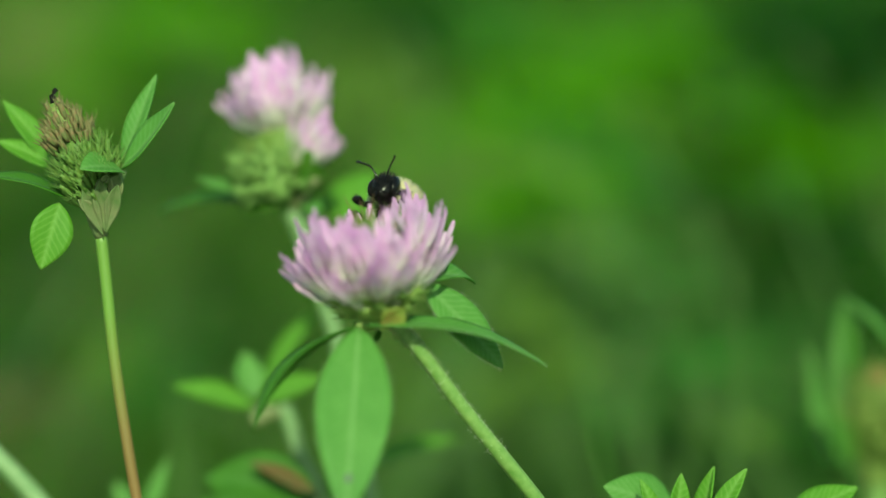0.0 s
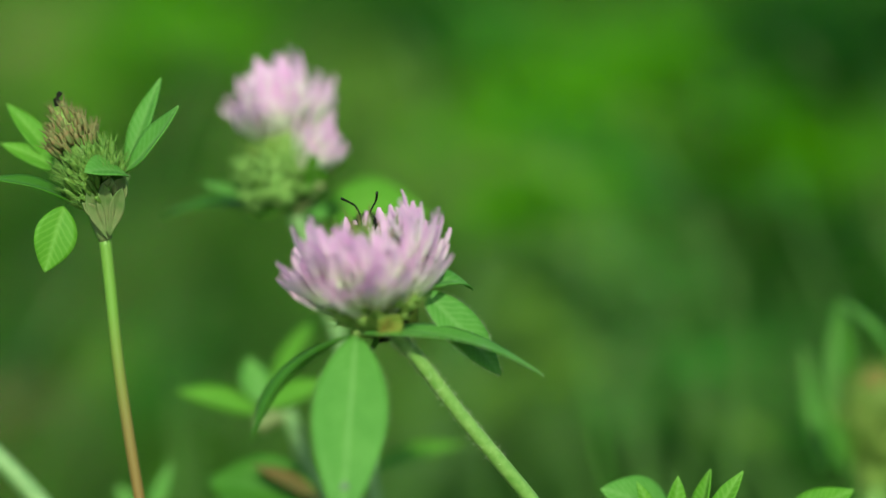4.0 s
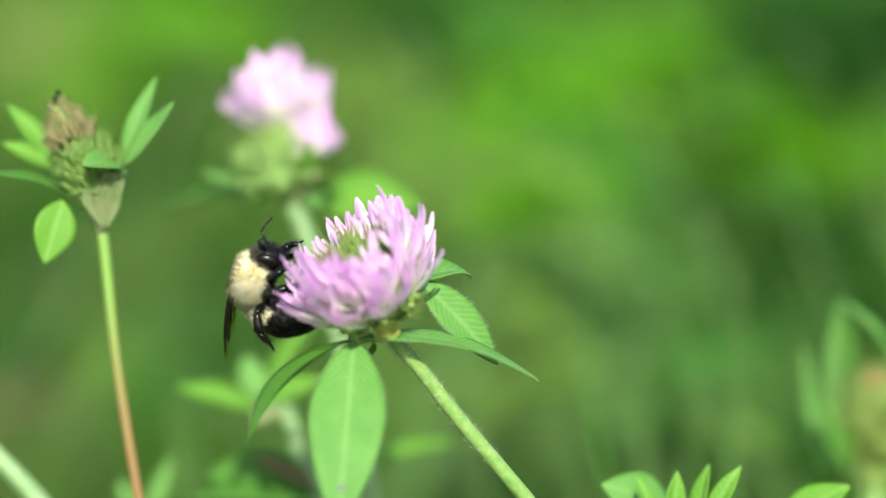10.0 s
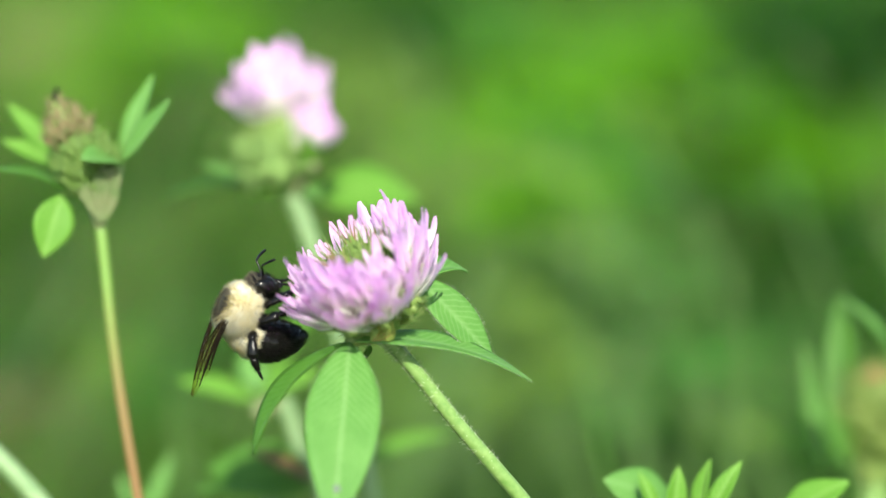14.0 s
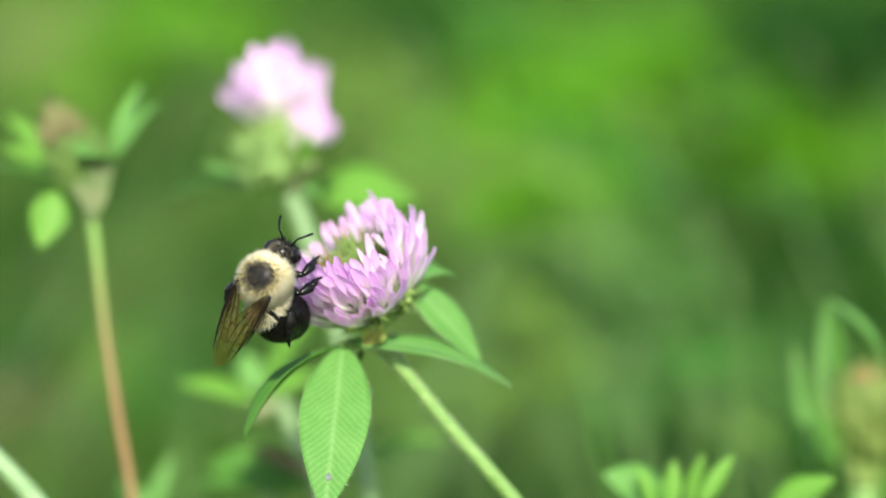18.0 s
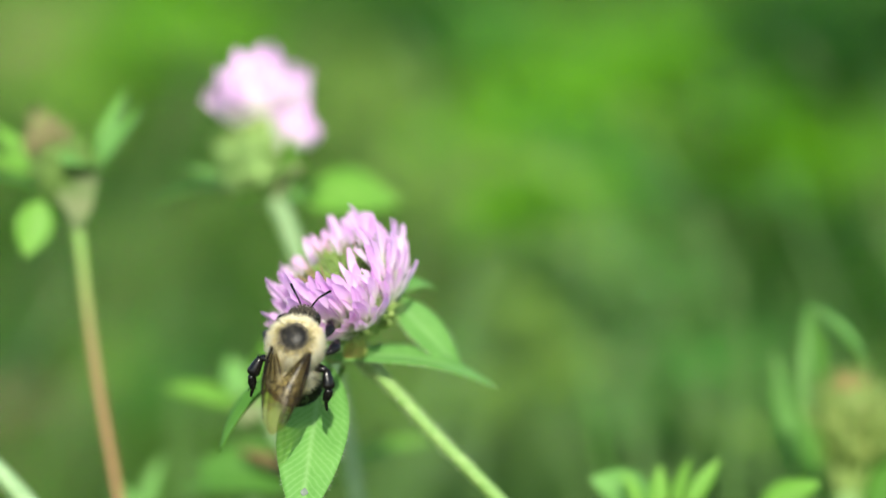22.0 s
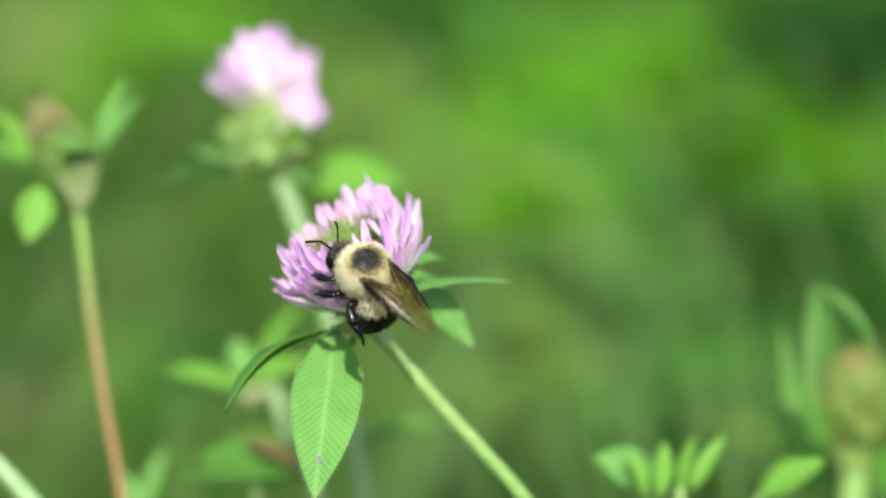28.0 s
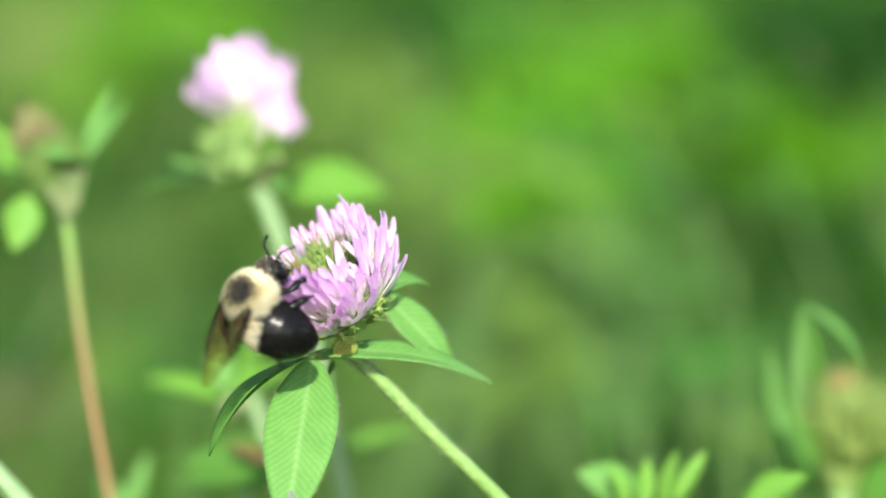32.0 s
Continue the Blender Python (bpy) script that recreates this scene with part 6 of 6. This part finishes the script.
    walk(bee, [
        (0, perch(702, 366, -15, (-0.3, 0.75, 0.55), (0.2, 0.6, -0.75))),
        (0.5, perch(660, 366, -15, (-0.1, 0.1, 0.95), (0, 0.95, -0.05))),
        (1, perch(655, 380, -15, (0.0, 0.0, 0.95), (0, 0.95, 0.1))),
        (1.5, perch(660, 380, -15, (-0.1, 0.0, 0.9), (0, 0.9, 0.1))),
        (2, perch(675, 366, -15, (-0.6, 0.25, 0.6), (0.2, 0.9, 0))),
        (2.5, perch(656, 378, -15, (-0.7, 0.1, 0.7), (0.2, 0.95, 0.1))),
        (3, perch(668, 442, -13, (-0.2, 0.2, 0.6), (0.3, 0.8, -0.3))),
        (3.5, perch(700, 446, -13, (-0.4, 0.7, 0.1), (0.5, 0.4, -0.7))),
        (4.5, perch(615, 440, -13, (0, 0.6, 0.4), (0.1, 0.6, -0.6))),
        (5.5, perch(548, 392, -16, (-0.05, 0.05, 0.97), (-0.5, 0.85, 0))),
        (6, perch(551, 402, -17, (0.78, 0.5, 0.35), (-0.5, 0.8, -0.25))),
        (6.5, perch(556, 478, -15, (0.3, 0.75, -0.6), (-0.88, 0.45, 0.05))),
        (7, perch(555, 478, -15, (0.3, 0.75, -0.6), (-0.88, 0.45, 0.05))),
        (7.5, perch(576, 492, -14, (0.3, 0.75, -0.6), (-0.88, 0.45, 0.05))),
        (8, perch(578, 492, -14, (0.3, 0.75, -0.6), (-0.88, 0.45, 0.05))),
        (8.5, perch(548, 402, -14, (-0.05, 0.3, 0.95), (-0.55, 0.7, -0.25))),
        (9, perch(492, 406, -15, (-0.05, 0.34, 0.95), (-0.5, 0.75, -0.25))),
        (9.5, perch(456, 412, -16, (0.1, 0.3, 0.95), (-0.7, 0.6, -0.1))),
        (10, perch(446, 496, -18, (0.25, 0.85, 0.5), (-0.92, 0.35, 0.1))),
        (10.5, perch(452, 497, -18, (0.35, 0.8, 0.45), (-0.92, 0.35, 0.1))),
        (11, perch(420, 480, -18, (0.3, 0.5, 0.75), (-0.9, 0.32, 0.05))),
        (11.5, perch(420, 482, -18, (0.4, 0.6, 0.6), (-0.9, 0.35, 0.05))),
        (12, perch(432, 524, -18, (0.38, 0.82, 0.32), (-0.86, 0.42, 0.1))),
        (12.5, perch(428, 528, -18, (0.35, 0.82, 0.38), (-0.88, 0.35, 0.05))),
        (13, perch(398, 552, -18, (0.2, 0.85, 0.45), (-0.92, 0.1, -0.1))),
        (13.5, perch(404, 522, -18, (0.36, 0.86, 0.2), (-0.84, 0.36, 0.2))),
        (14, perch(424, 550, -18, (0.42, 0.86, 0.08), (-0.82, 0.40, 0.36))),
        (14.5, perch(424, 548, -18, (0.44, 0.85, 0.08), (-0.78, 0.40, 0.42))),
        (16.5, perch(464, 488, -15, (0.57, 0.75, 0.1), (-0.42, 0.2, 0.87))),
        (17, perch(448, 486, -17, (0.65, 0.7, 0.08), (-0.5, 0.3, 0.8))),
        (17.5, perch(464, 422, -15, (0.67, 0.65, 0.05), (-0.42, 0.2, 0.87))),
        (18, perch(470, 496, -17, (0.47, 0.88, 0), (-0.30, 0.22, 0.9))),
        (18.5, perch(464, 513, -17, (0.57, 0.75, 0), (-0.42, 0.2, 0.87))),
        (19, perch(490, 500, -17, (0.52, 0.75, -0.1), (-0.42, 0.2, 0.87))),
        (19.5, perch(464, 490, -17, (0.57, 0.75, 0), (-0.42, 0.2, 0.87))),
        (20, perch(449, 555, -17, (0.57, 0.75, 0), (-0.28, 0.3, 0.9))),
        (20.5, perch(514, 543, -21, (0.6, 0.65, -0.2), (-0.15, 0.4, 0.9))),
        (21, perch(497, 557, -21, (0.5, 0.75, -0.15), (-0.15, 0.3, 0.9))),
        (21.5, perch(529, 519, -21, (0.5, 0.7, -0.2), (-0.1, 0.4, 0.9))),
        (22, perch(523, 610, -21, (0.2, 0.85, -0.35), (-0.05, 0.45, 0.9))),
        (22.5, perch(556, 574, -21, (0.1, 0.85, -0.4), (0, 0.45, 0.9))),
        (23, perch(560, 545, -21, (0.25, 0.85, -0.4), (-0.05, 0.45, 0.9))),
        (23.2, perch(618, 509, -21, (0.25, 0.85, -0.3), (0, 0.4, 0.9))),
        (23.5, perch(670, 429, -21, (0, 0.9, -0.2), (0.1, 0.3, 0.9))),
        (23.7, perch(674, 477, -21, (-0.4, 0.85, -0.1), (0.3, 0.2, 0.9))),
        (24, perch(670, 561, -21, (-0.25, 0.9, 0), (0.2, 0.2, 0.95))),
        (24.5, perch(696, 540, -21, (-0.55, 0.75, -0.05), (0.35, 0.3, 0.9))),
        (25, perch(687, 502, -21, (-0.45, 0.8, -0.05), (0.3, 0.3, 0.9))),
        (25.3, perch(731, 477, -21, (-0.35, 0.85, 0), (0.5, 0.2, 0.8))),
        (25.5, perch(733, 439, -21, (-0.45, 0.8, 0), (0.5, 0.35, 0.8))),
        (26.5, perch(695, 455, -21, (-0.5, 0.75, -0.1), (0.4, 0.35, 0.85))),
        (27.5, perch(658, 471, -21, (-0.5, 0.75, -0.2), (0.25, 0.45, 0.85))),
        (28, perch(645, 480, -21, (-0.65, 0.6, -0.3), (0.2, 0.55, 0.8))),
        (28.5, perch(529, 521, -21, (-0.5, 0.75, -0.2), (0.2, 0.4, 0.9))),
        (29, perch(522, 582, -21, (-0.6, 0.7, -0.2), (0.25, 0.4, 0.9))),
        (29.5, perch(544, 557, -21, (-0.45, 0.75, -0.25), (0.2, 0.4, 0.9))),
        (30, perch(537, 515, -21, (-0.5, 0.7, -0.3), (0.2, 0.5, 0.85))),
        (30.5, perch(461, 519, -21, (-0.25, 0.85, -0.2), (-0.05, 0.4, 0.9))),
        (31, perch(495, 519, -21, (-0.25, 0.85, -0.2), (0, 0.4, 0.9))),
        (31.5, perch(459, 561, -21, (-0.35, 0.8, -0.2), (0, 0.4, 0.9))),
        (31.7, perch(493, 536, -21, (-0.4, 0.75, -0.2), (0.05, 0.45, 0.9))),
        (32, perch(445, 528, -26, (0.4, 0.85, -0.1), (-0.55, 0.3, 0.75))),
    ])
    hinge = abdomen.matrix_basis.copy()
    walk(abdomen, [(t, turned(abdomen, hinge, a, 0, b)) for t, a, b in (
        (0, 30, 0), (3.5, 30, 0), (5.5, 55, 0), (6, 82, 0), (6.5, 68, 0), (9, 60, 0), (10, 75, 0), (11, 72, 0), (12, 85, 0), (13, 96, 0), (14, 94, 0), (14.5, 88, 10), (16.5, 58, 82), (19, 52, 68), (20, 52, 55), (20.5, 48, 15),
        (21, 70, 8), (23, 78, 5), (23.2, 62, 0), (23.5, 40, -35), (24, 46, -40), (24.5, 44, -50), (25.5, 38, -40), (27.5, 46, -15), (28, 84, -10), (28.5, 64, -14), (29, 60, -18), (30, 66, -24),
        (30.5, 48, 0), (31.7, 45, -5), (32, 34, 98))])
    head = next(c for c in main.children if c.name.startswith("flower_head"))
    upright = head.matrix_basis.copy()
    walk(head, [(t, nudge(u, v) @ turned(head, upright, a, 0, b)) for t, a, b, u, v in (
        (0, -3, -5, -8, 0), (3.5, -3, -5, -8, 0), (6, 1, -2, -4, -2), (9, 10, 4, 8, -8), (10, 11, 7, 6, -14), (11, 11, 6, 14, -12), (13, 11, 6, 16, -10), (14.5, 12, 7, 18, -14), (16.5, 15, 9, 22, -28),
        (20, 17, 11, 32, -36), (23, 17, 10, 32, -36), (28, 18, 7, 24, -32), (30, 18, 7, 26, -42), (32, 16, 9, 26, -38))])
    # in the gusts the stem turns about its top, to fit its lower end to the view, and the broad leaflet swings after
    gusts = ((0, 0), (5.5, -10), (9, -15), (14.5, -20), (17, -20), (18, -34), (18.5, -61), (19, -40), (19.5, -37), (20, -94), (20.5, -43), (21, -49), (21.5, -72), (22.5, -64),
             (23, -43), (23.5, -32), (24, -69), (24.5, -45), (25.5, -29), (28, -48), (28.5, -106), (29, -152), (29.5, -107), (30.5, -135), (31, -107), (31.5, -129), (32, -87))
    stem = next(c for c in main.children if c.name.startswith("stem"))
    foot = stem.matrix_basis.copy()
    walk(stem, [(t, turned(stem, foot, 0, (u + 15) * 0.07, 0)) for t, u in gusts])
    broad = next(c for c in main.children if c.name.startswith("hanging_leaflet"))
    hung = broad.matrix_basis.copy()
    walk(broad, [(t, turned(broad, hung, 0, 0, (u + 15) * 0.05)) for t, u in gusts])
    spread = next(c for c in main.children if c.name.startswith("spreading_leaflet"))
    flat = spread.matrix_basis.copy()
    walk(spread, [(t, turned(spread, flat, a, b, 0)) for t, a, b in (
        (0, 3, 0), (10, 2, 3), (13, 2, 6), (16.5, 0, 14), (20, -2, 17), (21, -3, 18), (22.5, 6, 17), (23.5, 10, 10), (23.8, 24, 2), (25.5, 28, 0), (28, 31, 0), (30, 27, 2), (30.5, 8, 15), (32, 4, 15))])
    wing = next(c for c in bee.children if c.name.startswith("fore_wing") and c.matrix_basis.translation.x > 0)
    folded = wing.matrix_basis.copy()
    walk(wing, [(t, turned(wing, folded, 0, 0, a)) for t, a in ((0, 0), (23.7, 0), (24, 62), (24.2, 50), (24.4, 0), (32, 0))])
    for name, rise, lift in (("leaflet", 1.0, 0), ("leaflet.001", 0.8, -0.3)):
        leaf = next(c for c in main.children if c.name == name)
        at = leaf.matrix_basis.copy()
        walk(leaf, [(t, nudge(u * rise, v * rise) @ turned(leaf, at, lift * v, 0, 0)) for t, u, v in ((0, 0, 0), (7, 2, -8), (9, 2, -20), (10, 3, -28), (13, 4, -36), (20, 8, -46), (28, 8, -42), (32, 8, -42))])
    droop = next(c for c in main.children if c.name.startswith("drooping_leaflet"))
    at = droop.matrix_basis.copy()
    walk(droop, [(t, turned(droop, at, a, b, 0)) for t, a, b in (
        (0, 0, 26), (7, 0, 22), (10, 0, 18), (12, -8, 16), (13, -8, 16), (13.5, -1, 16), (14, -6, 14), (16.5, -3, 18), (20, 2, 14), (23, 3, 16), (28, 7, 20), (32, 1, 16))])


motions()
